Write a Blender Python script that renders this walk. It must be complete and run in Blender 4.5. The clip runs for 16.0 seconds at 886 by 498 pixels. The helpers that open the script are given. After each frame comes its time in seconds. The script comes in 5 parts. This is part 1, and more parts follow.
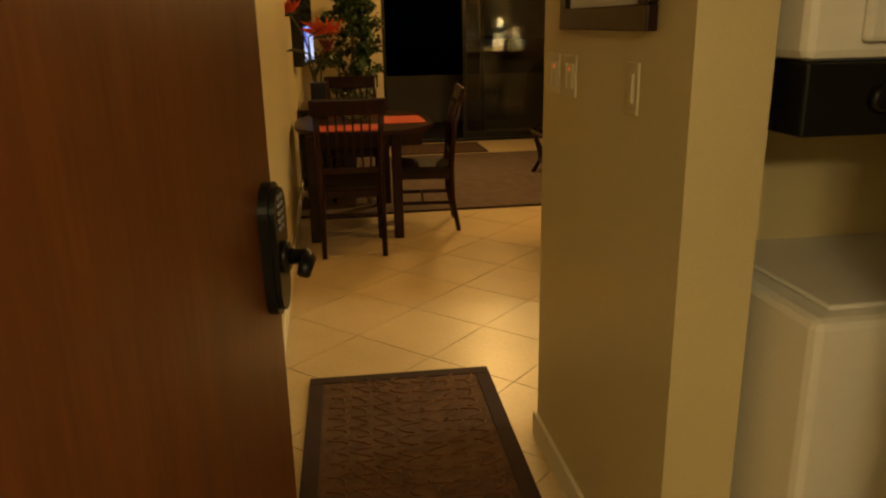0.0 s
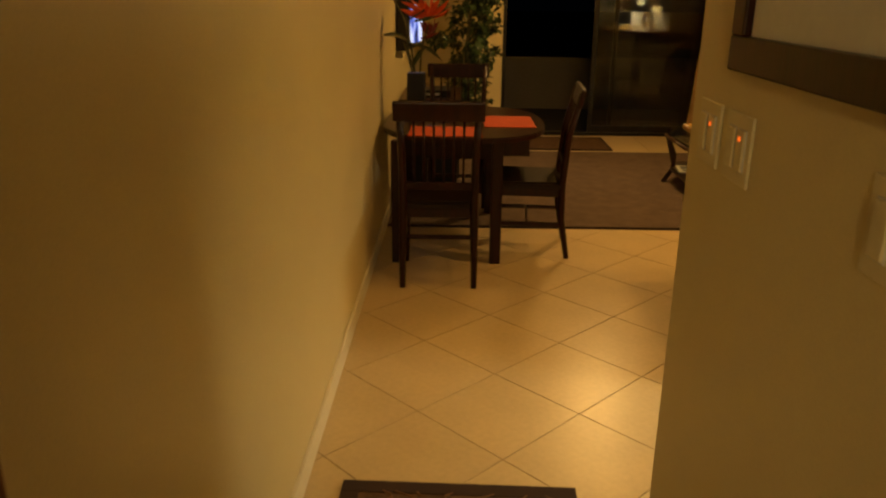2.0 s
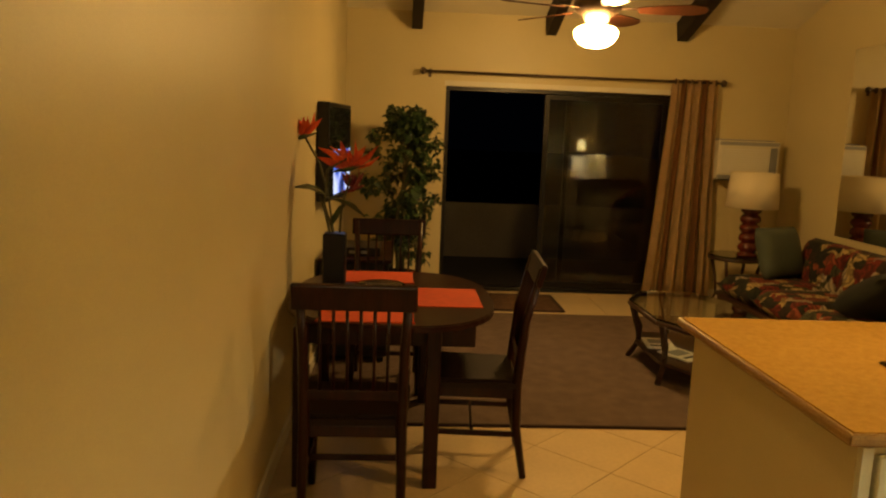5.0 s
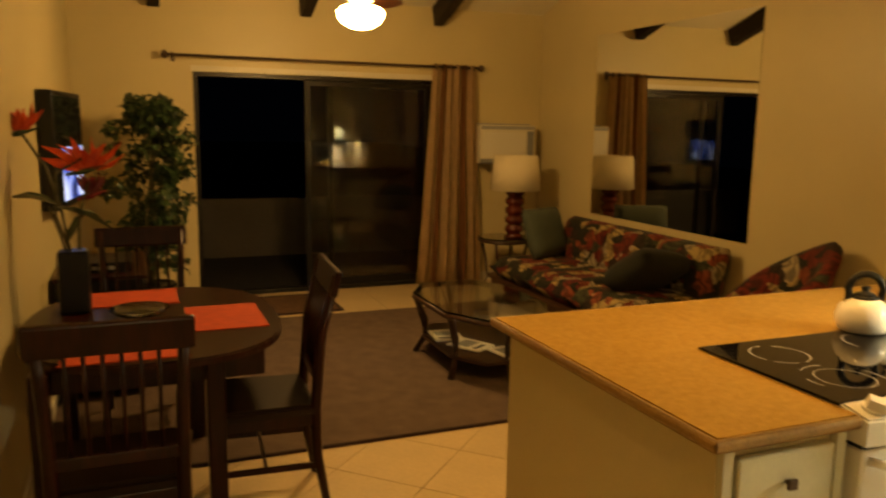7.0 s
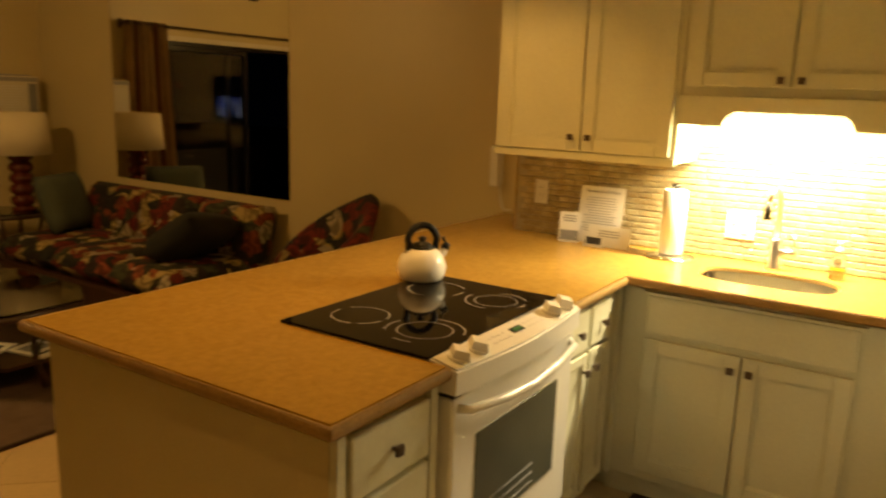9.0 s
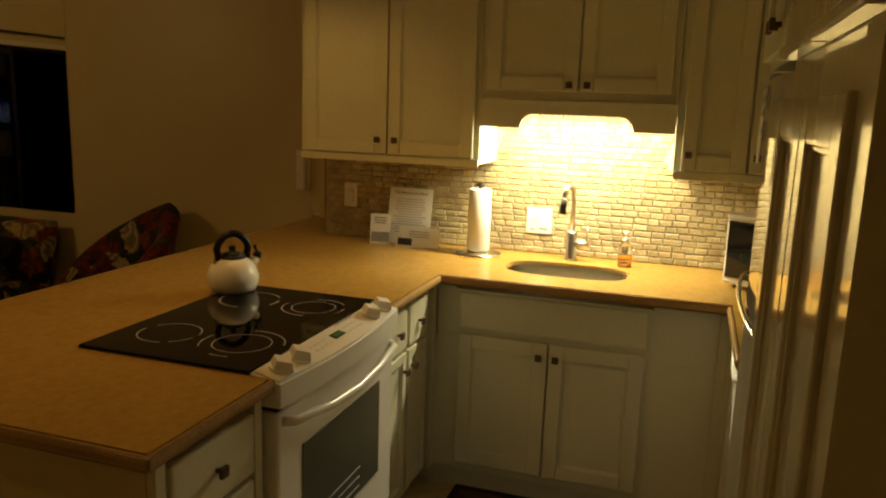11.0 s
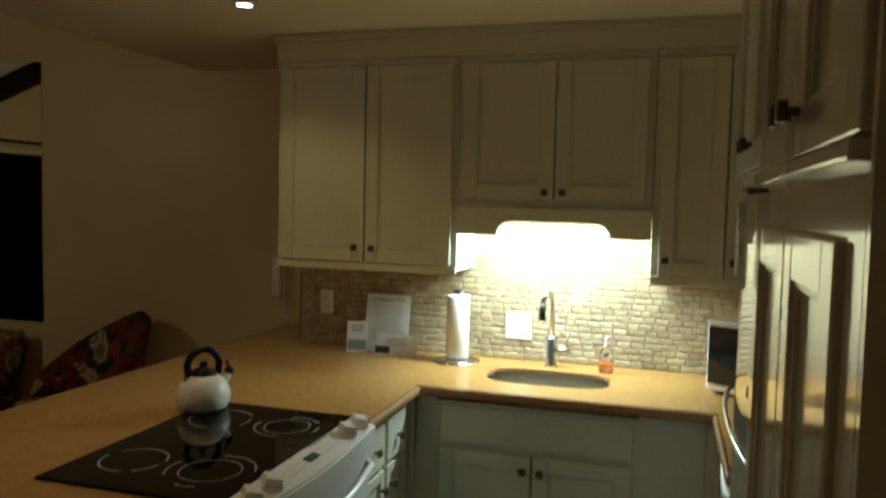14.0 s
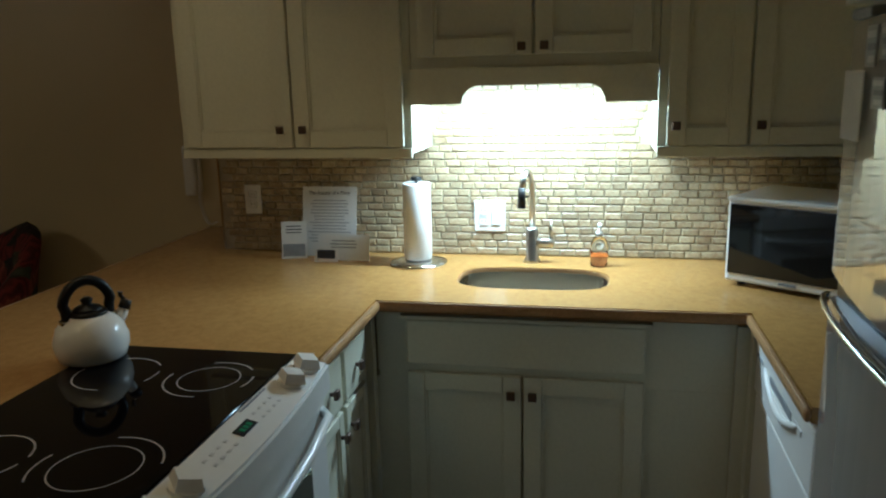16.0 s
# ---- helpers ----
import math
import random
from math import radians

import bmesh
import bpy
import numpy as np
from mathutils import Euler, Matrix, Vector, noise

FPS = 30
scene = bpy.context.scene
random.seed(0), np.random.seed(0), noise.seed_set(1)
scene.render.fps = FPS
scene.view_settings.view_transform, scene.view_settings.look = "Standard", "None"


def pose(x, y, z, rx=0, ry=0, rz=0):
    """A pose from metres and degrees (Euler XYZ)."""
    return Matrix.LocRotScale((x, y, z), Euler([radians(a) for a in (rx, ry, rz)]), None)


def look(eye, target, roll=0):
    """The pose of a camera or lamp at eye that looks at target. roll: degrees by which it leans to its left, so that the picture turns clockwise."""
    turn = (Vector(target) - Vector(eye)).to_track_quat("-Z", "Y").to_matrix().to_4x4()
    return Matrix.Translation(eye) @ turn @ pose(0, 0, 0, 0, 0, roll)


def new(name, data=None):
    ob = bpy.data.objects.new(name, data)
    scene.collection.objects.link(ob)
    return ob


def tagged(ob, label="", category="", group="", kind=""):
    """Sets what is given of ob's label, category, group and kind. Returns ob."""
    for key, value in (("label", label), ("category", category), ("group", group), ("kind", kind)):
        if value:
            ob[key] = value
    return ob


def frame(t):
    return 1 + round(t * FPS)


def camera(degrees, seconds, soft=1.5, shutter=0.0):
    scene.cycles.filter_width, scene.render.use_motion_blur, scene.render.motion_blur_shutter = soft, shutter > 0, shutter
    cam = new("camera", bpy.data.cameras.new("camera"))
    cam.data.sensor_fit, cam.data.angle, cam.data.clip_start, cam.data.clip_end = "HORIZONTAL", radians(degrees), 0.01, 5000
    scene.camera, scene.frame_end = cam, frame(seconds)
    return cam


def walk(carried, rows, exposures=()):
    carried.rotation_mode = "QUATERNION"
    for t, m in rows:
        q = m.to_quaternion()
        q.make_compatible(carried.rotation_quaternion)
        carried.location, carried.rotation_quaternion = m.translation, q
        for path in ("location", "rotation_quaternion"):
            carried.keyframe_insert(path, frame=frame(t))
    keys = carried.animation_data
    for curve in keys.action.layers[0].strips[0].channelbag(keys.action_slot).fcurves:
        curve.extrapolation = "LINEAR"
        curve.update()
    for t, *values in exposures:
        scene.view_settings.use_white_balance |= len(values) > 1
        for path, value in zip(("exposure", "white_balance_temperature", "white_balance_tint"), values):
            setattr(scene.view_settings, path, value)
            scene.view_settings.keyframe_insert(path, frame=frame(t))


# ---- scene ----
cam = camera(60.6, 16.0, soft=2.2, shutter=0.4)
PATH = [
    (0, (0.805, -0.349, 1.45), (1.083, 1.547, 0.878), -1.1),
    (0.5, (0.879, -0.129, 1.485), (1.1, 1.767, 0.889), -3.4),
    (1, (0.975, 0.154, 1.503), (0.985, 2.069, 0.928), 1.5),
    (1.5, (1.029, 0.36, 1.498), (0.996, 2.257, 0.864), 2.1),
    (2, (1.021, 0.512, 1.543), (0.987, 2.405, 0.899), 0.5),
    (2.5, (0.985, 0.707, 1.561), (1.016, 2.635, 1.031), -1.3),
    (3, (0.997, 0.817, 1.58), (1.005, 2.789, 1.248), -0.1),
    (3.5, (1.045, 1.007, 1.603), (1.065, 2.985, 1.311), 1.3),
    (3.7, (1.065, 1.086, 1.598), (1.086, 3.059, 1.272), 0.9),
    (5.8, (1.083, 1.806, 1.584), (1.297, 3.772, 1.289), 3.4),
    (6, (1.072, 1.843, 1.579), (1.323, 3.799, 1.25), 3.3),
    (6.5, (1.031, 1.944, 1.597), (1.505, 3.868, 1.318), 1.0),
    (7, (1.022, 2.009, 1.59), (1.759, 3.84, 1.27), 0.9),
    (7.5, (1.036, 2.072, 1.584), (2.0, 3.786, 1.222), 0.7),
    (8, (1.094, 2.15, 1.579), (2.236, 3.76, 1.256), 2.7),
    (8.5, (1.107, 2.24, 1.573), (2.495, 3.628, 1.19), 1.6),
    (9, (1.113, 2.307, 1.569), (2.758, 3.372, 1.173), 2.0),
    (9.5, (1.121, 2.332, 1.56), (2.889, 3.165, 1.138), 2.2),
    (10, (1.106, 2.345, 1.555), (2.939, 3.028, 1.137), 2.9),
    (10.2, (1.099, 2.331, 1.557), (2.947, 2.97, 1.139), 2.2),
    (12.5, (1.151, 2.361, 1.614), (3.06, 2.924, 1.418), 2.0),
    (13, (1.162, 2.356, 1.635), (3.083, 2.912, 1.611), 2.1),
    (13.5, (1.148, 2.348, 1.644), (3.075, 2.881, 1.679), 2.5),
    (14, (1.15, 2.353, 1.621), (3.063, 2.923, 1.496), 1.3),
    (14.5, (1.23, 2.379, 1.589), (3.113, 2.992, 1.312), 0.1),
    (15, (1.397, 2.431, 1.589), (3.274, 3.025, 1.237), 0.1),
    (15.5, (1.568, 2.527, 1.59), (3.48, 2.98, 1.219), -0.6),
    (16, (1.73, 2.598, 1.574), (3.641, 2.992, 1.134), -1.4),
]
EXPOSURES = [(0, 0.08, 7000, 10), (2.5, 0.05, 7600, 12), (3.5, 0.06, 7000, 10), (6.5, 0.15, 7300, 12), (8.0, 0.12, 7300, 13), (9.0, -0.5, 7700, 14), (10.0, -1.55, 7700, 13), (12.4, -1.95, 5000, 5), (13.5, -1.97, 4450, 4), (14.5, -2.04, 4150, 5), (15.2, -2.03, 3980, 7), (16.0, -2.24, 3850, 8)]
walk(cam, [(t, look(eye, target, roll)) for t, eye, target, roll in PATH], EXPOSURES)

# ---- light ----
world = bpy.data.worlds.new("night")
scene.world = world
world.use_nodes = True
world.node_tree.nodes["Background"].inputs[0].default_value = (0.02, 0.03, 0.06, 1)
world.node_tree.nodes["Background"].inputs[1].default_value = 0.01
FAN_LIGHT = 38.0
SINK_LIGHT = 90.0
CAN_LIGHT = 34.0
PORCH_LIGHT = 46.0


def lamp(name, kind, pos, power, colour, size=0.1, target=None, spot=90):
    data = bpy.data.lights.new(name, kind)
    data.energy, data.color = power, colour
    if kind == "AREA":
        data.shape, data.size, data.size_y = "RECTANGLE", size[0], size[1]
    else:
        data.shadow_soft_size = size
    if kind == "SPOT":
        data.spot_size, data.spot_blend = radians(spot), 0.6
    ob = new(name, data)
    ob.matrix_world = look(pos, target) if target else Matrix.Translation(pos)
    return ob


WARM = (1.0, 0.55, 0.15)
COOL = (1.0, 0.89, 0.56)
lamp("sink_lamp", "AREA", (4.295, 2.81, 1.548), SINK_LIGHT, COOL, (0.62, 0.06), (4.36, 2.81, 0.0))
for cx, cy in ((3.04, 3.83), (3.65, 3.88)):
    lamp("can_lamp", "SPOT", (cx, cy, 2.315), CAN_LIGHT, WARM, 0.04, (cx, cy, 0), 125)
for cx, cy, p in ((1.56, 3.2, 13.0), (2.47, 4.18, 36.0)):
    lamp("can_lamp", "SPOT", (cx, cy, 2.315), p, WARM, 0.04, (cx, cy, 0), 135)
lamp("porch_lamp", "POINT", (0.84, -1.3, 1.98), PORCH_LIGHT, (1.0, 0.78, 0.42), 0.08)

# ---- materials ----
def material(name, colour, rough=0.6, metal=0.0, vary=0.12, scale=6.0, fine=60.0, bump=0.1, colour2=None, depth=0.002, spec=0.5, per_object=0.0, coat=0.0):
    m = bpy.data.materials.new(name)
    m.use_nodes = True
    nt = m.node_tree
    n, l = nt.nodes, nt.links
    b = n["Principled BSDF"]
    b.inputs["Roughness"].default_value = rough
    b.inputs["Metallic"].default_value = metal
    b.inputs["Specular IOR Level"].default_value = spec
    b.inputs["Coat Weight"].default_value = coat
    tc = n.new("ShaderNodeTexCoord")
    big = n.new("ShaderNodeTexNoise")
    big.inputs["Scale"].default_value, big.inputs["Detail"].default_value = scale, 5
    small = n.new("ShaderNodeTexNoise")
    small.inputs["Scale"].default_value, small.inputs["Detail"].default_value = fine, 4
    for t in (big, small):
        l.new(tc.outputs["Object"], t.inputs["Vector"])
    add = n.new("ShaderNodeMath")
    add.operation = "ADD"
    l.new(big.outputs[0], add.inputs[0])
    l.new(small.outputs[0], add.inputs[1])
    half = n.new("ShaderNodeMath")
    half.operation = "MULTIPLY"
    half.inputs[1].default_value = 0.5
    l.new(add.outputs[0], half.inputs[0])
    ramp = n.new("ShaderNodeValToRGB")
    c2 = colour2 or tuple(c * (1 - 2 * vary) for c in colour)
    ramp.color_ramp.elements[0].position, ramp.color_ramp.elements[1].position = 0.35, 0.65
    ramp.color_ramp.elements[0].color, ramp.color_ramp.elements[1].color = (*c2, 1), (*colour, 1)
    l.new(half.outputs[0], ramp.inputs[0])
    out = ramp.outputs[0]
    if per_object:
        info = n.new("ShaderNodeObjectInfo")
        hsv = n.new("ShaderNodeHueSaturation")
        mr = n.new("ShaderNodeMapRange")
        mr.inputs[3].default_value, mr.inputs[4].default_value = 1 - per_object, 1 + per_object
        l.new(info.outputs["Random"], mr.inputs[0])
        l.new(mr.outputs[0], hsv.inputs["Value"])
        l.new(out, hsv.inputs["Color"])
        out = hsv.outputs[0]
    l.new(out, b.inputs["Base Color"])
    if bump:
        bp = n.new("ShaderNodeBump")
        bp.inputs["Strength"].default_value, bp.inputs["Distance"].default_value = bump, depth
        l.new(small.outputs[0], bp.inputs["Height"])
        l.new(bp.outputs[0], b.inputs["Normal"])
    return m


def wood(name, dark, light, rough=0.35, stretch=(14, 14, 1.2), bump=0.15):
    m = material(name, light, rough, colour2=dark, scale=3.0, fine=18.0, bump=bump, depth=0.001)
    nt = m.node_tree
    tc = next(x for x in nt.nodes if x.type == "TEX_COORD")
    mp = nt.nodes.new("ShaderNodeMapping")
    mp.inputs["Scale"].default_value = stretch
    for t in [x for x in nt.nodes if x.type == "TEX_NOISE"]:
        t.inputs["Scale"].default_value *= 0.6
        nt.links.new(mp.outputs[0], t.inputs["Vector"])
    nt.links.new(tc.outputs["Object"], mp.inputs[0])
    return m


def glow(name, colour, strength):
    m = bpy.data.materials.new(name)
    m.use_nodes = True
    b = m.node_tree.nodes["Principled BSDF"]
    b.inputs["Base Color"].default_value = (*[min(1, c) for c in colour], 1)
    b.inputs["Emission Color"].default_value = (*colour, 1)
    b.inputs["Emission Strength"].default_value = strength
    return m


def clear(name, colour=(1, 1, 1), rough=0.0, ior=1.45):
    m = bpy.data.materials.new(name)
    m.use_nodes = True
    b = m.node_tree.nodes["Principled BSDF"]
    b.inputs["Base Color"].default_value = (*colour, 1)
    b.inputs["Roughness"].default_value = rough
    b.inputs["IOR"].default_value = ior
    b.inputs["Transmission Weight"].default_value = 1.0
    return m


M_WALL = material("wall_paint", (0.64, 0.55, 0.32), 0.42, vary=0.05, scale=1.5, fine=220, bump=0.25, depth=0.001)
M_CEIL = material("ceiling_paint", (0.80, 0.75, 0.60), 0.8, vary=0.05, scale=2, fine=120, bump=0.2)
M_TRIM = material("trim_paint", (0.72, 0.68, 0.56), 0.4, vary=0.04, scale=4, fine=80, bump=0.05)
M_CAB = material("cabinet_paint", (0.66, 0.65, 0.50), 0.35, vary=0.05, scale=3, fine=90, bump=0.08, depth=0.0005)
M_WHITE = material("white_enamel", (0.80, 0.79, 0.75), 0.22, vary=0.02, scale=3, fine=60, bump=0.02)
M_TILE = material("floor_tile", (0.60, 0.47, 0.28), 0.33, vary=0.07, scale=4, fine=40, bump=0.05, depth=0.0008, per_object=0.03)
M_GROUT = material("grout", (0.30, 0.225, 0.14), 0.9, vary=0.2)
M_CARPET = material("carpet_pile", (0.135, 0.09, 0.066), 0.95, colour2=(0.07, 0.046, 0.036), scale=9, fine=260, bump=0.8, depth=0.006)
M_COUNTER = material("counter_laminate", (0.43, 0.258, 0.060), 0.22, colour2=(0.32, 0.185, 0.042), scale=45, fine=260, bump=0.03, depth=0.0004)
M_EDGE = material("counter_edge", (0.42, 0.25, 0.085), 0.35, vary=0.2, scale=10, fine=120)
M_BEAM = wood("beam_wood", (0.012, 0.008, 0.006), (0.03, 0.02, 0.014), 0.6, (14, 1.2, 14))
M_DARK = wood("mahogany", (0.008, 0.002, 0.0015), (0.030, 0.006, 0.003), 0.28)
M_DOOR = wood("door_veneer", (0.11, 0.031, 0.009), (0.19, 0.058, 0.016), 0.4, (10, 10, 0.7))
for dark_wood in (M_DARK, M_BEAM):
    dark_wood.node_tree.nodes["Principled BSDF"].inputs["Specular IOR Level"].default_value = 0.22
M_BLACK = material("black_plastic", (0.010, 0.010, 0.010), 0.35, vary=0.1, bump=0.03, spec=0.25)
M_BLACKMETAL = material("black_iron", (0.012, 0.011, 0.010), 0.35, 0.4, vary=0.1, bump=0.1)
M_BRONZE = material("bronze", (0.14, 0.10, 0.075), 0.35, 0.8, vary=0.15)
M_STEEL = material("brushed_steel", (0.60, 0.58, 0.54), 0.28, 1.0, vary=0.05, fine=200, bump=0.03)
M_BASIN = material("satin_basin_steel", (0.80, 0.74, 0.60), 0.26, 0.7, vary=0.05, fine=200, bump=0.03)
M_STEELDOOR = material("silver_door_enamel", (0.50, 0.495, 0.50), 0.07, 0.3, vary=0.02, scale=1.5, fine=8, bump=0.015, coat=0.4)
M_CHROME = material("chrome", (0.75, 0.74, 0.72), 0.10, 1.0, vary=0.02, bump=0)
M_COOK = material("ceramic_glass", (0.003, 0.003, 0.004), 0.04, vary=0.1, bump=0, spec=0.25)
M_RING = material("burner_print", (0.42, 0.40, 0.38), 0.3, vary=0.1, bump=0)
M_OVENGLASS = material("oven_glass", (0.012, 0.012, 0.012), 0.05, vary=0.1, bump=0)
# grey base colour imitates the lit kitchen reflected in the oven glass
M_OVENWINDOW = material("oven_glass_reflection_grey", (0.10, 0.105, 0.085), 0.12, vary=0.1, fine=200, bump=0)
M_RED = material("placemat_cloth", (0.62, 0.07, 0.015), 0.85, vary=0.15, scale=20, fine=320, bump=0.5, depth=0.001)
M_BLIND = material("curtain_cloth", (0.72, 0.52, 0.28), 0.85, vary=0.12, scale=12, fine=300, bump=0.3)
M_STRIPE = material("curtain_stripe", (0.30, 0.14, 0.055), 0.85, vary=0.12, scale=12, fine=300, bump=0.3)
M_SHADE = material("lamp_shade_linen", (0.74, 0.66, 0.48), 0.8, vary=0.04, fine=300, bump=0.2)
M_BLADE = wood("fan_blade_wood", (0.03, 0.01, 0.006), (0.10, 0.035, 0.016), 0.3)
M_LAMPRED = wood("lamp_wood", (0.05, 0.008, 0.005), (0.16, 0.03, 0.015), 0.25)
M_LEAF = material("ficus_leaf", (0.04, 0.075, 0.03), 0.3, colour2=(0.02, 0.045, 0.02), vary=0.2, scale=4, fine=30)
M_STEM = material("stem", (0.08, 0.075, 0.03), 0.6)
M_PETAL = material("orange_petal", (0.75, 0.11, 0.015), 0.5, colour2=(0.55, 0.04, 0.02), scale=14, fine=60)
M_REDPETAL = material("red_petal", (0.22, 0.015, 0.02), 0.4, vary=0.2)
M_PILLOW = material("green_cushion", (0.075, 0.095, 0.07), 0.85, vary=0.15, fine=220, bump=0.4)
M_BLACKCLOTH = material("dark_cushion", (0.02, 0.022, 0.016), 0.9, vary=0.2, fine=220, bump=0.4)
M_PAPER = material("paper", (0.72, 0.71, 0.68), 0.7, vary=0.03, bump=0.02)
M_TOWEL = material("paper_towel", (0.82, 0.80, 0.74), 0.9, vary=0.03, fine=180, bump=0.5, depth=0.002)
M_INK = material("ink", (0.03, 0.03, 0.04), 0.7)
M_GREY = material("grey_print", (0.25, 0.26, 0.28), 0.6)
M_SCROLL = material("scroll_weave", (0.17, 0.08, 0.035), 0.95, vary=0.2, fine=200, bump=0.5)
M_GLOSS = material("gloss_cabinet_paint", (0.60, 0.56, 0.42), 0.13, vary=0.05, scale=3, fine=60, bump=0.02, spec=0.6, coat=0.5)
M_MAT = material("woven_mat", (0.13, 0.07, 0.035), 0.95, colour2=(0.045, 0.02, 0.012), scale=14, fine=150, bump=0.9, depth=0.004)
M_MATEDGE = material("mat_edge", (0.035, 0.015, 0.012), 0.9, vary=0.2, fine=200, bump=0.5)
M_SEAT = material("brown_leather", (0.016, 0.007, 0.005), 0.55, vary=0.2, fine=140, spec=0.2)
M_RATTAN = wood("rattan", (0.02, 0.009, 0.005), (0.06, 0.025, 0.012), 0.4)
# night darkness is put into this near-black concrete colour
M_LANAI = material("lanai_night_dark", (0.018, 0.017, 0.017), 0.9, vary=0.2)
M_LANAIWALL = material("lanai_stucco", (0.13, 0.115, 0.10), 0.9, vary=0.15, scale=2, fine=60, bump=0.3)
M_ORANGESOAP = clear("orange_soap", (0.97, 0.50, 0.22), 0.05, 1.33)
M_GLASS = clear("pane_glass", (0.92, 0.94, 0.93), ior=1.36)
M_TABLEGLASS = clear("table_glass", (0.72, 0.78, 0.72))
M_MIRROR = material("mirror_silver", (0.86, 0.87, 0.85), 0.01, 1.0, vary=0.0, bump=0)
M_MOSAIC = material("tumbled_stone", (0.44, 0.385, 0.235), 0.34, colour2=(0.25, 0.18, 0.09), scale=13, fine=120, bump=0.3, depth=0.001, per_object=0.22)
nodes, links = M_MOSAIC.node_tree.nodes, M_MOSAIC.node_tree.links
island, spread, tone = nodes.new("ShaderNodeNewGeometry"), nodes.new("ShaderNodeMapRange"), nodes.new("ShaderNodeHueSaturation")
spread.inputs[3].default_value, spread.inputs[4].default_value = 0.8, 1.2
links.new(island.outputs["Random Per Island"], spread.inputs[0])
links.new(spread.outputs[0], tone.inputs["Value"])
links.new(nodes["Principled BSDF"].inputs["Base Color"].links[0].from_socket, tone.inputs["Color"])
links.new(tone.outputs[0], nodes["Principled BSDF"].inputs["Base Color"])
M_MOSAICGROUT = material("mosaic_grout", (0.46, 0.41, 0.30), 0.9, vary=0.1)
M_GLOBE = glow("lit_globe", (1.0, 0.60, 0.20), 145.0)
M_TUBE = glow("lit_tube", (1.0, 0.95, 0.74), 120.0)
M_CANGLOW = glow("lit_can", (1.0, 0.80, 0.52), 25.0)
M_ACGREY = material("grey_plastic", (0.36, 0.36, 0.38), 0.5, vary=0.08)
M_OPAL = material("opal_glass", (0.55, 0.52, 0.44), 0.15, vary=0.04, bump=0)
M_FAINT = material("faint_print", (0.58, 0.57, 0.55), 0.5, vary=0.05, bump=0)
M_ALMOND = material("almond_plate", (0.62, 0.55, 0.36), 0.35, vary=0.04, bump=0.02)
M_GREENLED = glow("green_display", (0.015, 0.13, 0.03), 0.6)
M_NEON = glow("neon_switch", (1.0, 0.16, 0.02), 0.9)


def floral():
    m = bpy.data.materials.new("floral_fabric")
    m.use_nodes = True
    nt = m.node_tree
    n, l = nt.nodes, nt.links
    b = n["Principled BSDF"]
    b.inputs["Roughness"].default_value = 0.85
    tc = n.new("ShaderNodeTexCoord")
    warp = n.new("ShaderNodeTexNoise")
    warp.inputs["Scale"].default_value = 7
    mix = n.new("ShaderNodeMix")
    mix.data_type = "VECTOR"
    mix.inputs[0].default_value = 0.16
    l.new(tc.outputs["Object"], warp.inputs["Vector"])
    l.new(tc.outputs["Object"], mix.inputs[4])
    l.new(warp.outputs["Color"], mix.inputs[5])
    v = n.new("ShaderNodeTexVoronoi")
    v.inputs["Scale"].default_value = 12
    l.new(mix.outputs[1], v.inputs["Vector"])
    sep = n.new("ShaderNodeSeparateColor")
    l.new(v.outputs["Color"], sep.inputs[0])
    r = n.new("ShaderNodeValToRGB")
    r.color_ramp.interpolation = "CONSTANT"
    e = r.color_ramp.elements
    e[0].position, e[0].color = 0.0, (0.018, 0.02, 0.01, 1)
    e[1].position, e[1].color = 0.22, (0.20, 0.02, 0.012, 1)
    for p, c in ((0.42, (0.50, 0.37, 0.15, 1)), (0.56, (0.035, 0.02, 0.012, 1)), (0.68, (0.32, 0.07, 0.03, 1)), (0.8, (0.48, 0.40, 0.26, 1)), (0.9, (0.06, 0.065, 0.03, 1))):
        x = e.new(p)
        x.color = c
    l.new(sep.outputs[0], r.inputs[0])
    w = n.new("ShaderNodeTexWave")
    w.inputs["Scale"].default_value, w.inputs["Distortion"].default_value = 9, 6
    l.new(mix.outputs[1], w.inputs["Vector"])
    mr = n.new("ShaderNodeMapRange")
    mr.inputs[3].default_value, mr.inputs[4].default_value = 0.28, 0.8
    l.new(w.outputs["Fac"], mr.inputs[0])
    hsv = n.new("ShaderNodeHueSaturation")
    l.new(mr.outputs[0], hsv.inputs["Value"])
    l.new(r.outputs[0], hsv.inputs["Color"])
    l.new(hsv.outputs[0], b.inputs["Base Color"])
    return m


M_FLORAL = floral()


def screen_image():
    m = bpy.data.materials.new("lit_screen")
    m.use_nodes = True
    nt = m.node_tree
    n, l = nt.nodes, nt.links
    b = n["Principled BSDF"]
    b.inputs["Base Color"].default_value = (0.01, 0.01, 0.01, 1)
    b.inputs["Roughness"].default_value = 0.12
    tc = n.new("ShaderNodeTexCoord")
    v = n.new("ShaderNodeTexNoise")
    v.inputs["Scale"].default_value = 3.5
    l.new(tc.outputs["Object"], v.inputs["Vector"])
    r = n.new("ShaderNodeValToRGB")
    e = r.color_ramp.elements
    e[0].position, e[0].color = 0.38, (0.01, 0.015, 0.05, 1)
    e[1].position, e[1].color = 0.62, (0.55, 0.65, 1.0, 1)
    x = e.new(0.5)
    x.color = (0.05, 0.12, 0.6, 1)
    l.new(v.outputs[0], r.inputs[0])
    l.new(r.outputs[0], b.inputs["Emission Color"])
    b.inputs["Emission Strength"].default_value = 1.2
    return m


M_SCREEN = screen_image()

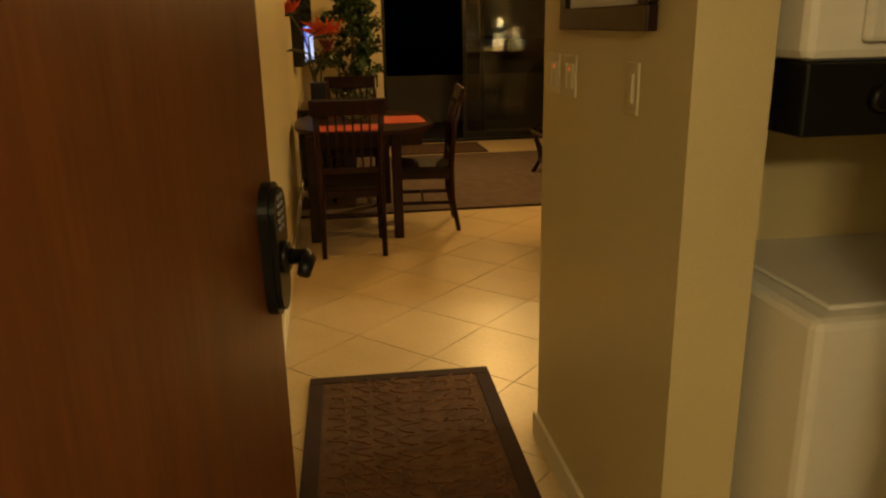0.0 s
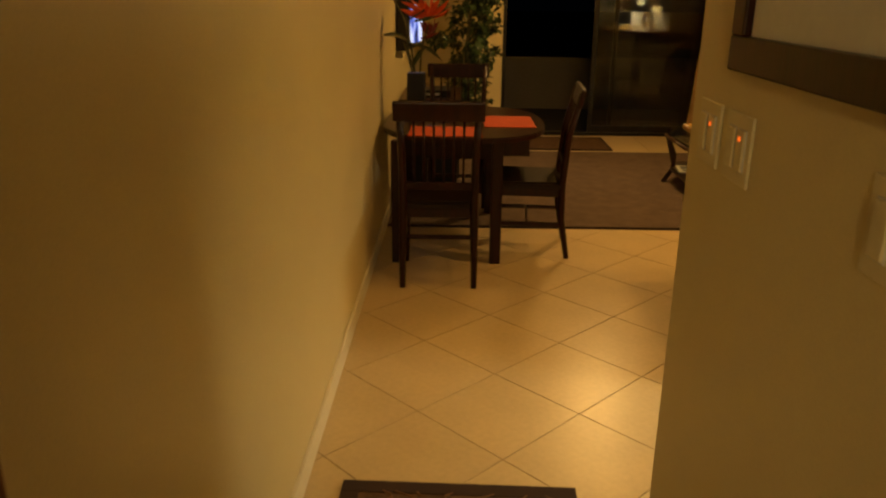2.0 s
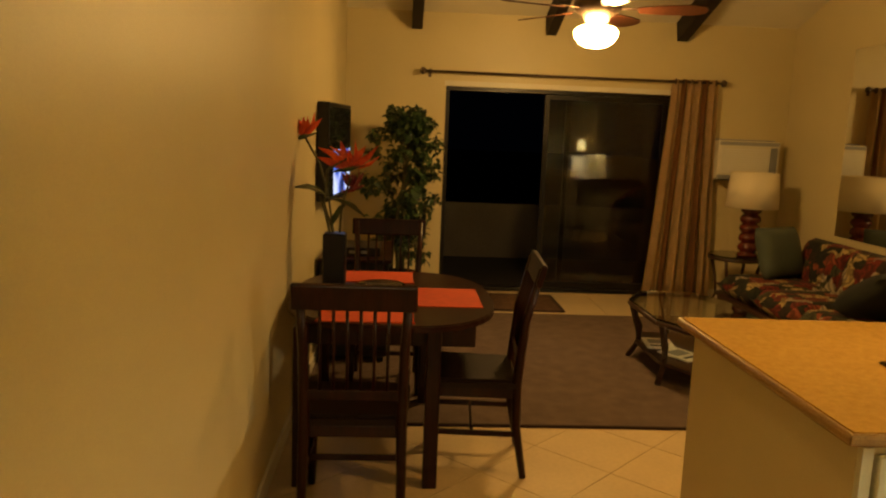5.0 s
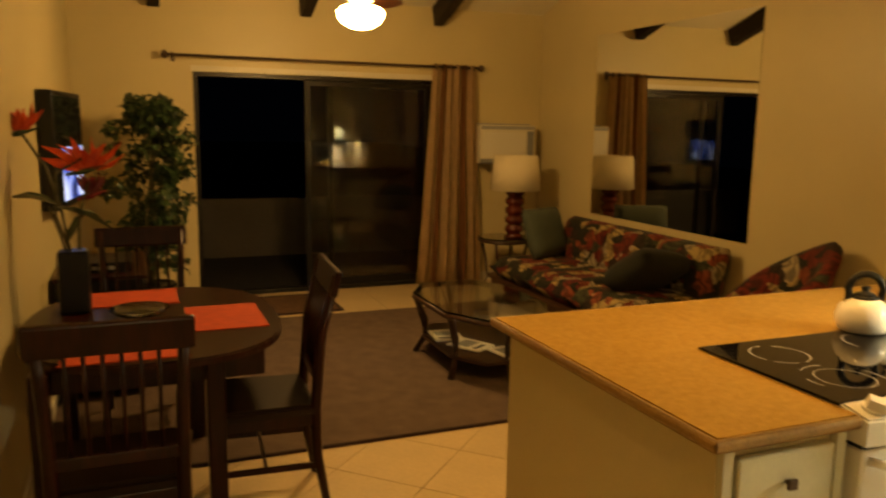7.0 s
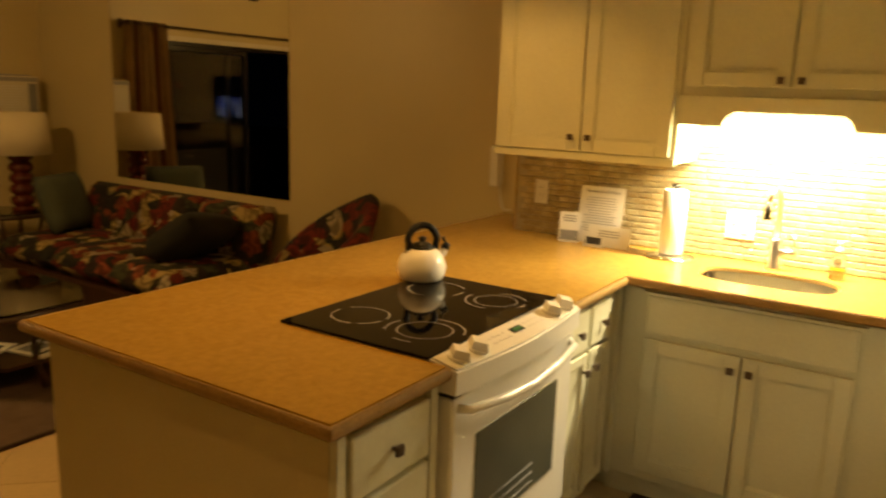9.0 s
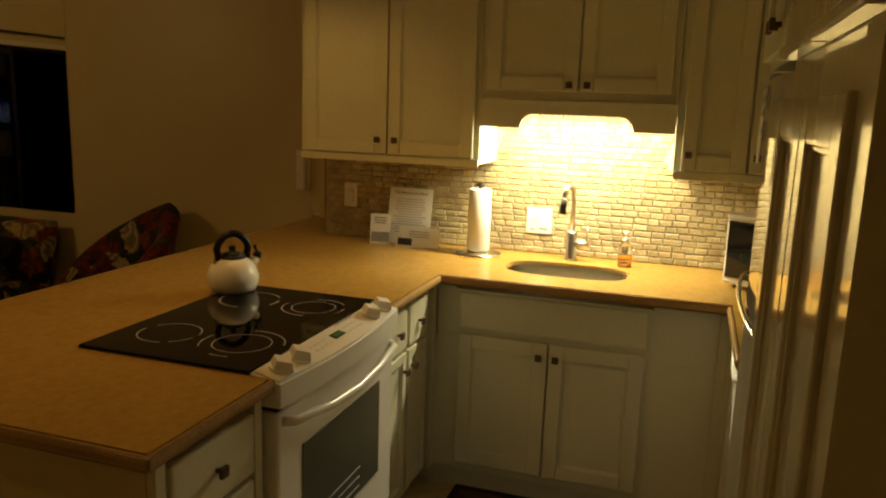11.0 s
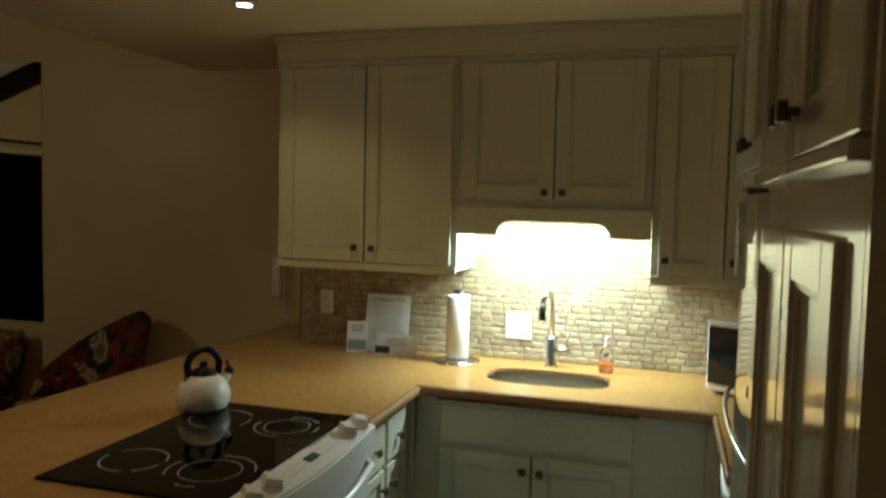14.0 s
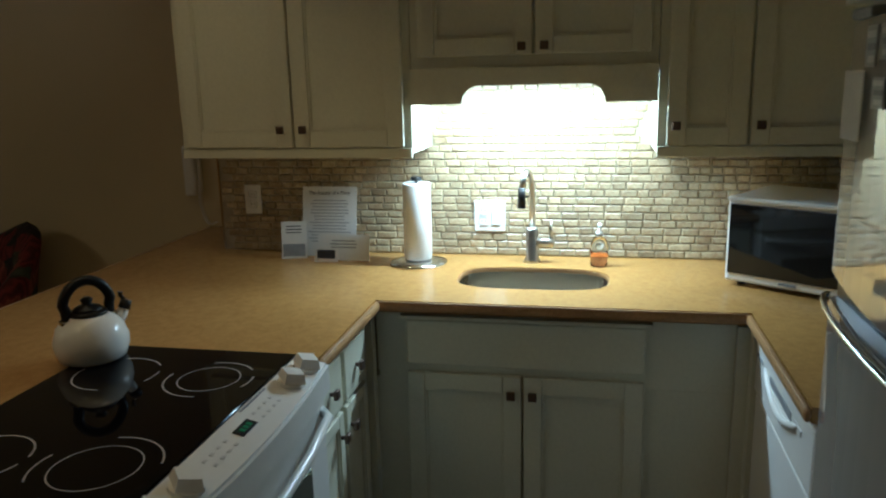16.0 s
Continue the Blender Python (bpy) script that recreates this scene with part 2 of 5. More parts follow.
# ---- mesh helpers ----
def box(bm, x0, x1, y0, y1, z0, z1, bevel=0.0, seg=2):
    r = bmesh.ops.create_cube(bm, size=1.0)
    vs = r["verts"]
    bmesh.ops.transform(bm, matrix=Matrix.Translation(((x0 + x1) / 2, (y0 + y1) / 2, (z0 + z1) / 2)) @ Matrix.Diagonal((abs(x1 - x0), abs(y1 - y0), abs(z1 - z0), 1)), verts=vs)
    if bevel:
        es = list({e for v in vs for e in v.link_edges})
        bmesh.ops.bevel(bm, geom=es, offset=bevel, segments=seg, affect="EDGES", profile=0.5)
    return bm


def boxes(*rows, bevel=0.0):
    bm = bmesh.new()
    for r in rows:
        box(bm, *r[:6], bevel=r[6] if len(r) > 6 else bevel)
    return bm


def lathe(profile, seg=28, centre=(0, 0, 0)):
    bm = bmesh.new()
    rings = []
    for r, z in profile:
        rings.append([bm.verts.new((centre[0] + r * math.cos(2 * math.pi * i / seg), centre[1] + r * math.sin(2 * math.pi * i / seg), centre[2] + z)) for i in range(seg)])
    for a, b in zip(rings, rings[1:]):
        for i in range(seg):
            bm.faces.new((a[i], a[(i + 1) % seg], b[(i + 1) % seg], b[i]))
    bm.faces.new(list(reversed(rings[0])))
    bm.faces.new(rings[-1])
    for f in bm.faces:
        f.smooth = len(f.verts) == 4
    bmesh.ops.recalc_face_normals(bm, faces=bm.faces)
    return bm


def tube(points, radii, seg=10, bm=None):
    bm = bm or bmesh.new()
    pts = [Vector(p) for p in points]
    if not isinstance(radii, (list, tuple)):
        radii = [radii] * len(pts)
    rings = []
    side = None
    for i, p in enumerate(pts):
        d = (pts[min(i + 1, len(pts) - 1)] - pts[max(i - 1, 0)]).normalized()
        if side is None:
            side = d.orthogonal().normalized()
        side = (side - d * side.dot(d)).normalized()
        up = d.cross(side)
        rings.append([bm.verts.new(p + radii[i] * (side * math.cos(2 * math.pi * k / seg) + up * math.sin(2 * math.pi * k / seg))) for k in range(seg)])
    for a, b in zip(rings, rings[1:]):
        for i in range(seg):
            f = bm.faces.new((a[i], a[(i + 1) % seg], b[(i + 1) % seg], b[i]))
            f.smooth = True
    bm.faces.new(list(reversed(rings[0])))
    bm.faces.new(rings[-1])
    return bm


def prism(outline, z0, z1, bevel=0.0, bm=None):
    bm = bm or bmesh.new()
    lo = [bm.verts.new((x, y, z0)) for x, y in outline]
    hi = [bm.verts.new((x, y, z1)) for x, y in outline]
    n = len(outline)
    bm.faces.new(list(reversed(lo)))
    top = bm.faces.new(hi)
    for i in range(n):
        bm.faces.new((lo[i], lo[(i + 1) % n], hi[(i + 1) % n], hi[i]))
    bmesh.ops.recalc_face_normals(bm, faces=bm.faces)
    if bevel:
        bmesh.ops.bevel(bm, geom=list(top.edges), offset=bevel, segments=2, affect="EDGES")
    return bm


def mesh_of(name, bm, mat):
    me = bpy.data.meshes.new(name)
    bm.to_mesh(me)
    bm.free()
    for m in (mat if isinstance(mat, (list, tuple)) else (mat,)):
        me.materials.append(m)
    return me


def part(name, bm, mat, parent=None, label="", matrix=None):
    ob = new(name, mesh_of(name, bm, mat))
    if parent:
        ob.parent = parent
    if matrix:
        ob.matrix_basis = matrix
    return tagged(ob, label) if label else ob


def thing(name, x, y, z, label, category, group="", rz=0):
    ob = new(name)
    ob.empty_display_size = 0.1
    ob.matrix_basis = pose(x, y, z, 0, 0, rz)
    return tagged(ob, label, category, group)


def setting(name, bm, mat, label="", parent=None):
    return tagged(part(name, bm, mat, parent), label, kind="structure")


def smooth(bm, on=True):
    for f in bm.faces:
        f.smooth = on
    return bm


def turned(bm, m):
    bmesh.ops.transform(bm, matrix=m, verts=bm.verts)
    return bm


# ---- plan ----
LEFT, RIGHT, KWALL, FAR = 0.53, 4.95, 4.50, 9.12
HALL, FLAT, SPLIT = 1.49, 2.33, 4.93
DOOR_L, DOOR_R, DOOR_H = 1.50, 3.98, 2.03
ENTRY = 0.06
SLOPE, SPRING = 0.35, 2.72
RIDGE = SPRING + SLOPE * (FAR - SPLIT)

# ---- structure ----
setting("floor", boxes((-0.2, 5.6, -2.2, FAR + 0.2, -0.12, -0.004)), M_GROUT, "concrete floor slab with tan grout under the tiles")
setting("wall_west", boxes((LEFT - 0.15, LEFT, ENTRY, FAR + 0.15, -0.02, 4.4)), M_WALL, "cream painted plaster wall")
setting("wall_north", boxes((LEFT, DOOR_L, FAR, FAR + 0.15, -0.02, 4.4), (DOOR_R, RIGHT + 0.15, FAR, FAR + 0.15, -0.02, 4.4), (DOOR_L, DOOR_R, FAR, FAR + 0.15, DOOR_H, 4.4)), M_WALL, "cream painted end wall with a sliding door opening")
setting("wall_east", boxes((RIGHT, RIGHT + 0.15, 4.07, FAR, -0.02, 4.4)), M_WALL, "cream painted living room wall")
setting("wall_east_kitchen", boxes((KWALL, RIGHT + 0.15, 1.40, 4.07, -0.02, 2.6)), M_WALL, "cream painted wall behind the kitchen counter")
setting("wall_kitchen_south", boxes((1.75, KWALL, 1.40, 1.53, -0.02, 2.6)), M_WALL, "cream painted wall behind the refrigerator")
setting("wall_hall", boxes((HALL, 1.655, 1.03, 2.04, -0.02, 2.6), (1.655, 1.756, 1.53, 2.04, -0.02, 2.6)), M_WALL, "cream painted hallway partition wall")
setting("wall_closet", boxes((1.655, 2.60, 1.47, 1.53, -0.02, 2.6), (2.45, 2.60, ENTRY, 1.47, -0.02, 2.6)), M_WALL, "cream painted laundry closet wall")
setting("wall_south", boxes((0.20, 0.535, ENTRY - 0.14, ENTRY, -0.02, 2.6), (1.49, 2.60, ENTRY - 0.14, ENTRY, -0.02, 2.6), (0.535, 1.49, ENTRY - 0.14, ENTRY, 2.08, 2.6)), M_WALL, "cream painted entry wall with the door opening")
setting("wall_porch", boxes((-0.2, -0.05, -2.2, ENTRY - 0.14, -0.02, 2.6), (2.6, 2.75, -2.2, ENTRY, -0.02, 2.6), (-0.2, 2.75, -2.35, -2.2, -0.02, 2.6)), M_WALL, "plain painted porch walls")
setting("ceiling_flat", boxes((-0.2, 5.1, -2.35, SPLIT, FLAT, FLAT + 0.1)), M_CEIL, "flat painted kitchen and hall ceiling")
setting("wall_header", boxes((LEFT, RIGHT, SPLIT - 0.1, SPLIT, FLAT + 0.1, RIDGE + 0.15)), M_WALL, "cream painted wall above the kitchen ceiling")
bm = bmesh.new()
vs = [bm.verts.new(p) for p in ((LEFT - 0.1, FAR + 0.1, SPRING - SLOPE * 0.1), (RIGHT + 0.1, FAR + 0.1, SPRING - SLOPE * 0.1), (RIGHT + 0.1, SPLIT - 0.1, RIDGE + SLOPE * 0.1), (LEFT - 0.1, SPLIT - 0.1, RIDGE + SLOPE * 0.1))]
vs2 = [bm.verts.new(v.co + Vector((0, 0, 0.12))) for v in vs]
bm.faces.new(vs)
bm.faces.new(list(reversed(vs2)))
for i in range(4):
    bm.faces.new((vs[i], vs[(i + 1) % 4], vs2[(i + 1) % 4], vs2[i]))
bmesh.ops.recalc_face_normals(bm, faces=bm.faces)
setting("ceiling_vault", bm, M_CEIL, "sloped painted living room ceiling")
ang = math.degrees(math.atan(SLOPE))
for bx in (1.20, 2.49, 3.78):
    length = (FAR - SPLIT) / math.cos(math.radians(ang))
    bm = boxes((-0.05, 0.05, -length, 0, -0.19, 0.01), bevel=0.004)
    ob = setting("ceiling_beam", turned(bm, pose(bx, FAR - 0.002, SPRING, -ang)), M_BEAM, "dark-stained rough ceiling beam")
bm = boxes((LEFT, LEFT + 0.014, ENTRY, FAR, 0, 0.09), (LEFT, DOOR_L - 0.02, FAR - 0.014, FAR, 0, 0.09), (DOOR_R, RIGHT, FAR - 0.014, FAR, 0, 0.09), (RIGHT - 0.014, RIGHT, 4.45, FAR - 0.014, 0, 0.09), (HALL - 0.014, HALL, 1.03, 2.054, 0, 0.09), (HALL, 1.75, 2.04, 2.054, 0, 0.09), bevel=0.003)
setting("baseboard", bm, M_TRIM, "cream painted baseboard")
setting("lanai_slab", boxes((0, 6, FAR + 0.15, FAR + 2.4, -0.15, -0.03)), M_LANAI, "concrete lanai floor, coloured near black for night")
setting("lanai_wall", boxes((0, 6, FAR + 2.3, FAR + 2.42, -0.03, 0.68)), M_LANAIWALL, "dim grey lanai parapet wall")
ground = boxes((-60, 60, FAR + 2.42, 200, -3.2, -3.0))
setting("ground", ground, M_LANAI, "ground beyond the lanai, coloured near black for night")
# ---- floor coverings ----
def clip_poly(poly, axis, value, keep_less):
    out = []
    for a, b in zip(poly, poly[1:] + poly[:1]):
        ia, ib = (a[axis] <= value) == keep_less, (b[axis] <= value) == keep_less
        if ia:
            out.append(a)
        if ia != ib:
            t = (value - a[axis]) / (b[axis] - a[axis])
            out.append((a[0] + t * (b[0] - a[0]), a[1] + t * (b[1] - a[1])))
    return out


def rug(x0, x1, y0, y1, label, category, border=0.06, h=0.012, rz=0.0):
    cx, cy = (x0 + x1) / 2, (y0 + y1) / 2
    w, d = (x1 - x0) / 2, (y1 - y0) / 2
    t = thing("door_mat", cx, cy, 0, label, category, rz=rz)
    part("field", boxes((-w + border, w - border, -d + border, d - border, 0, h)), M_MAT, t)
    part("border", boxes((-w, w, -d, -d + border, 0, h + 0.003), (-w, w, d - border, d, 0, h + 0.003), (-w, -w + border, -d + border, d - border, 0, h + 0.003), (w - border, w, -d + border, d - border, 0, h + 0.003), bevel=0.002), M_MATEDGE, t)
    return t


hall_mat = rug(0.645, 1.405, 1.35, 2.62, "brown woven hallway mat with a dark border on the tiles", "mat", rz=-1.5)
for i in range(12):
    for s in (-3, -2, -1, 0, 1, 2, 3):
        bm = bmesh.new()
        pts = [(s * 0.085 + (0.02 + 0.003 * k) * math.sin(k * 0.75 + i + s), -0.53 + i * 0.093 + 0.008 * k + 0.012 * math.cos(k * 0.75 + i), 0.0125) for k in range(11)]
        tube(pts, 0.0045, 5, bm)
        part("scroll", bm, M_SCROLL, hall_mat)
rug(2.72, 3.935, 2.36, 3.17, "dark brown kitchen floor mat", "mat", border=0.03, h=0.01)
carpet = thing("carpet", (LEFT + RIGHT) / 2, 6.83, 0, "brown cut-pile living room carpet", "carpet")
part("carpet_top", boxes(((LEFT - RIGHT) / 2 + 0.016, (RIGHT - LEFT) / 2 - 0.016, -1.30, 1.30, 0, 0.014)), M_CARPET, carpet)
part("binding", boxes(((LEFT - RIGHT) / 2 + 0.016, (RIGHT - LEFT) / 2 - 0.016, -1.315, -1.30, 0, 0.016)), M_MATEDGE, carpet, "dark carpet edge")
rug(1.55, 2.62, 8.25, 8.95, "dark brown mat inside the sliding door", "mat", border=0.03)


# ---- sliding door ----
def sliding_door():
    w0, w1 = DOOR_L, DOOR_R
    sd = tagged(new("door_1"), "dark bronze framed sliding glass door, one panel slid open at night", "sliding door", kind="structure")
    part("door_frame", boxes((w0, w1, FAR + 0.02, FAR + 0.12, DOOR_H - 0.04, DOOR_H), (w0, w1, FAR + 0.02, FAR + 0.12, 0, 0.035), (w0, w0 + 0.04, FAR + 0.02, FAR + 0.12, 0.035, DOOR_H - 0.04), (w1 - 0.04, w1, FAR + 0.02, FAR + 0.12, 0.035, DOOR_H - 0.04), bevel=0.003), M_BLACKMETAL, sd)
    for a, b, y in ((2.715, w1 - 0.04, FAR + 0.09), (2.49, 3.73, FAR + 0.05)):
        c, w = (a + b) / 2, (b - a) / 2
        leaf = part("leaf_frame", boxes((a, a + 0.05, y - 0.015, y + 0.015, 0.036, DOOR_H - 0.042), (b - 0.05, b, y - 0.015, y + 0.015, 0.036, DOOR_H - 0.042), (a + 0.05, b - 0.05, y - 0.015, y + 0.015, 0.036, 0.11), (a + 0.05, b - 0.05, y - 0.015, y + 0.015, DOOR_H - 0.09, DOOR_H - 0.042), bevel=0.002), M_BLACKMETAL, sd)
        part("pane", boxes((0.048 - w, w - 0.048, -0.003, 0.003, 0.108, DOOR_H - 0.088)), M_GLASS, leaf, matrix=pose(c, y, 0, 0, 0, -1.0))
    part("pull_handle", boxes((2.505, 2.525, FAR + 0.012, FAR + 0.034, 0.9, 1.12), bevel=0.004), M_BLACKMETAL, sd)


sliding_door()
setting("trim", boxes((DOOR_L - 0.012, DOOR_R + 0.012, FAR - 0.006, FAR + 0.0, DOOR_H + 0.002, DOOR_H + 0.05)), M_TRIM, "cream painted trim strip over the sliding door")


def curtain():
    t = thing("curtain", 3.93, 9.0, 0, "tan striped curtain drawn to one side on its rod", "curtain")
    n = 90
    for k in range(9):
        bm = bmesh.new()
        cols = []
        for i in range(11):
            u = (k * 10 + i) / n
            col = []
            for j in range(14):
                v = j / 13
                half = 0.235 + 0.115 * (1 - v) ** 1.3
                x = -0.03 * (1 - v) + (u * 2 - 1) * half
                y = 0.045 * math.sin(u * 2 * math.pi * 6.5) * (0.55 + 0.45 * (1 - v)) + 0.01 * math.sin(u * 23 + v * 4)
                col.append(bm.verts.new((x, y, 0.02 + v * 2.16)))
            cols.append(col)
        for a, b in zip(cols, cols[1:]):
            for j in range(13):
                f = bm.faces.new((a[j], b[j], b[j + 1], a[j + 1]))
                f.smooth = True
        r = bmesh.ops.solidify(bm, geom=bm.faces[:], thickness=0.003)
        part("stripe" if k in (2, 5, 6) else "panel", bm, M_STRIPE if k in (2, 6) else M_BLIND, t)
    for k in range(6):
        x = -0.2 + k * 0.08
        part("ring", lathe([(0.022, -0.004), (0.03, -0.004), (0.03, 0.004), (0.022, 0.004)], 14), M_BRONZE, t, matrix=pose(x, 0, 2.155, 0, 90, 0))
    return t


curtain()
rod = thing("curtain_rod", 2.72, 9.0, 2.155, "long bronze curtain rod over the sliding door", "curtain rod")
part("rod", tube([(-1.42, 0, 0), (1.46, 0, 0)], 0.012), M_BRONZE, rod)
for s in (-1.45, 1.49):
    part("finial", turned(lathe([(0.008, -0.03), (0.03, -0.018), (0.036, 0), (0.03, 0.018), (0.008, 0.03)], 16), pose(s, 0, 0, 0, 90)), M_BRONZE, rod)
for s in (-1.38, 1.42):
    part("bracket", boxes((s - 0.01, s + 0.01, 0, 0.118, -0.01, 0.01), (s - 0.015, s + 0.015, 0.110, 0.1195, -0.05, 0.03), bevel=0.003), M_BRONZE, rod)


# ---- ceiling fan ----
def fan():
    t = thing("ceiling_fan", 2.38, 6.85, 2.19, "dark bronze ceiling fan with a lit glass bowl and wooden blades", "ceiling fan")
    top = SPRING + SLOPE * (FAR - 6.85) - 2.19
    part("rod", tube([(0, 0, 0.36), (0, 0, top - 0.04)], 0.014), M_BRONZE, t)
    part("canopy", lathe([(0.02, top - 0.09), (0.06, top - 0.05), (0.07, top + 0.01)], 20), M_BRONZE, t)
    part("motor", lathe([(0.03, 0.40), (0.07, 0.36), (0.15, 0.33), (0.165, 0.29), (0.155, 0.24), (0.10, 0.21), (0.075, 0.17)][::-1], 28), M_BRONZE, t)
    part("bowl", lathe([(0.02, 0.0), (0.07, 0.010), (0.115, 0.035), (0.145, 0.075), (0.148, 0.11), (0.125, 0.135), (0.09, 0.145)], 28), M_GLOBE, t, "lit frosted glass bowl")
    for i in range(5):
        a = i * 72 + 54
        bm = prism([(0.27, -0.045), (0.42, -0.075), (0.62, -0.09), (0.70, -0.06), (0.72, 0), (0.70, 0.06), (0.62, 0.09), (0.42, 0.075), (0.27, 0.045)], -0.004, 0.004)
        blade = part("blade", bm, M_BLADE, t, matrix=pose(0, 0, 0.25, 0, 0, a) @ pose(0, 0, 0, -12))
        part("blade_arm", boxes((0.12, 0.30, -0.018, 0.018, 0.005, 0.013), bevel=0.003), M_BRONZE, blade)


fan()


# ---- dining set ----
def superellipse(a, b, e=3.0, n=48, cx=0.0, cy=0.0):
    out = []
    for i in range(n):
        th = 2 * math.pi * i / n
        c, s = math.cos(th), math.sin(th)
        out.append((cx + a * math.copysign(abs(c) ** (2 / e), c), cy + b * math.copysign(abs(s) ** (2 / e), s)))
    return out


def dining_table():
    t = thing("dining_table", 1.06, 5.36, 0, "dark mahogany dining table with rounded corners against the wall", "dining table")
    part("tabletop", prism(superellipse(0.505, 0.64, 2.6), 0.735, 0.765, 0.006), M_DARK, t)
    part("apron", boxes((-0.38, 0.38, -0.50, -0.48, 0.64, 0.735), (-0.38, 0.38, 0.48, 0.50, 0.64, 0.735), (-0.38, -0.36, -0.48, 0.48, 0.64, 0.735), (0.36, 0.38, -0.48, 0.48, 0.64, 0.735)), M_DARK, t)
    for sx in (-0.39, 0.19):
        for sy in (-0.55, 0.50):
            part("leg", boxes((sx - 0.03, sx + 0.035, sy - 0.03, sy + 0.035, 0, 0.735), bevel=0.006), M_DARK, t)


dining_table()


def dining_chair(x, y, rz, label):
    t = thing("dining_chair", x, y, 0, label, "chair", "chairs round the table", rz)
    part("seat", prism([(-0.21, -0.20), (0.21, -0.20), (0.23, 0.22), (-0.23, 0.22)], 0.435, 0.475, 0.015), M_SEAT, t, "dark leather seat")
    part("seat_frame", boxes((-0.205, 0.205, -0.20, 0.21, 0.385, 0.434), bevel=0.004), M_DARK, t)
    for s in (-1, 1):
        part("leg", tube([(s * 0.20, 0.19, 0.0), (s * 0.195, 0.185, 0.385)], [0.016, 0.024], 8), M_DARK, t)
        part("back_post", tube([(s * 0.195, -0.25, 0.0), (s * 0.195, -0.205, 0.25), (s * 0.19, -0.20, 0.46), (s * 0.195, -0.225, 0.75), (s * 0.205, -0.285, 1.0)], [0.016, 0.021, 0.023, 0.02, 0.017], 8), M_DARK, t)
    bm = bmesh.new()
    box(bm, -0.235, 0.235, -0.014, 0.014, -0.055, 0.05, bevel=0.008)
    part("crest_rail", bm, M_DARK, t, matrix=pose(0, -0.283, 0.97, 13))
    part("lower_rail", boxes((-0.185, 0.185, -0.222, -0.20, 0.545, 0.585), bevel=0.004), M_DARK, t)
    for k in range(6):
        sx = -0.13 + k * 0.052
        part("spindle", tube([(sx, -0.211, 0.58), (sx, -0.222, 0.75), (sx, -0.270, 0.93)], 0.007, 6), M_DARK, t)
    part("stretcher", boxes((-0.19, 0.19, -0.006, 0.006, 0.20, 0.225)), M_DARK, t)
    for s in (-1, 1):
        part("side_stretcher", boxes((s * 0.196 - 0.006, s * 0.196 + 0.006, -0.2, 0.18, 0.20, 0.225)), M_DARK, t)


dining_chair(0.925, 4.635, 0, "dark mahogany spindle-back chair at the hallway end of the table")
dining_chair(1.46, 5.12, 86, "dark mahogany spindle-back chair at the side of the table")
dining_chair(1.02, 6.16, 180, "dark mahogany spindle-back chair in front of the potted ficus")


def placemat(x, y, rz, label):
    t = thing("placemat", x, y, 0.766, label, "placemat", "placemats on the table", rz)
    part("cloth", boxes((-0.21, 0.21, -0.15, 0.15, 0, 0.004), bevel=0.001), M_RED, t)
    for s in (-0.1525, 0.1525):
        part("hem", boxes((-0.215, 0.215, s - 0.0025, s + 0.0025, 0, 0.005)), M_RED, t)


placemat(0.95, 4.92, 0, "orange-red woven placemat at the near end of the table")
placemat(1.34, 5.30, 90, "orange-red woven placemat at the side of the table")
placemat(0.96, 5.78, 0, "orange-red woven placemat at the far end of the table")
dish = thing("glass_dish", 1.0, 5.45, 0.766, "clear glass dish in the middle of the table", "dish")
part("bowl", lathe([(0.05, 0.0), (0.10, 0.008), (0.125, 0.03), (0.12, 0.032), (0.095, 0.014), (0.01, 0.008)], 28), M_TABLEGLASS, dish)


def leaf_mesh(bm, m, w, l, fold=0.25):
    pts = [(0, 0, 0), (w * 0.5, l * 0.3, fold * w), (w * 0.42, l * 0.62, fold * w), (0, l, -l * 0.12), (-w * 0.42, l * 0.62, fold * w), (-w * 0.5, l * 0.3, fold * w), (0, l * 0.5, 0)]
    v = [bm.verts.new(m @ Vector(p)) for p in pts]
    for a, b, c in ((0, 1, 6), (1, 2, 6), (2, 3, 6), (3, 4, 6), (4, 5, 6), (5, 0, 6)):
        f = bm.faces.new((v[a], v[b], v[c]))
        f.smooth = True


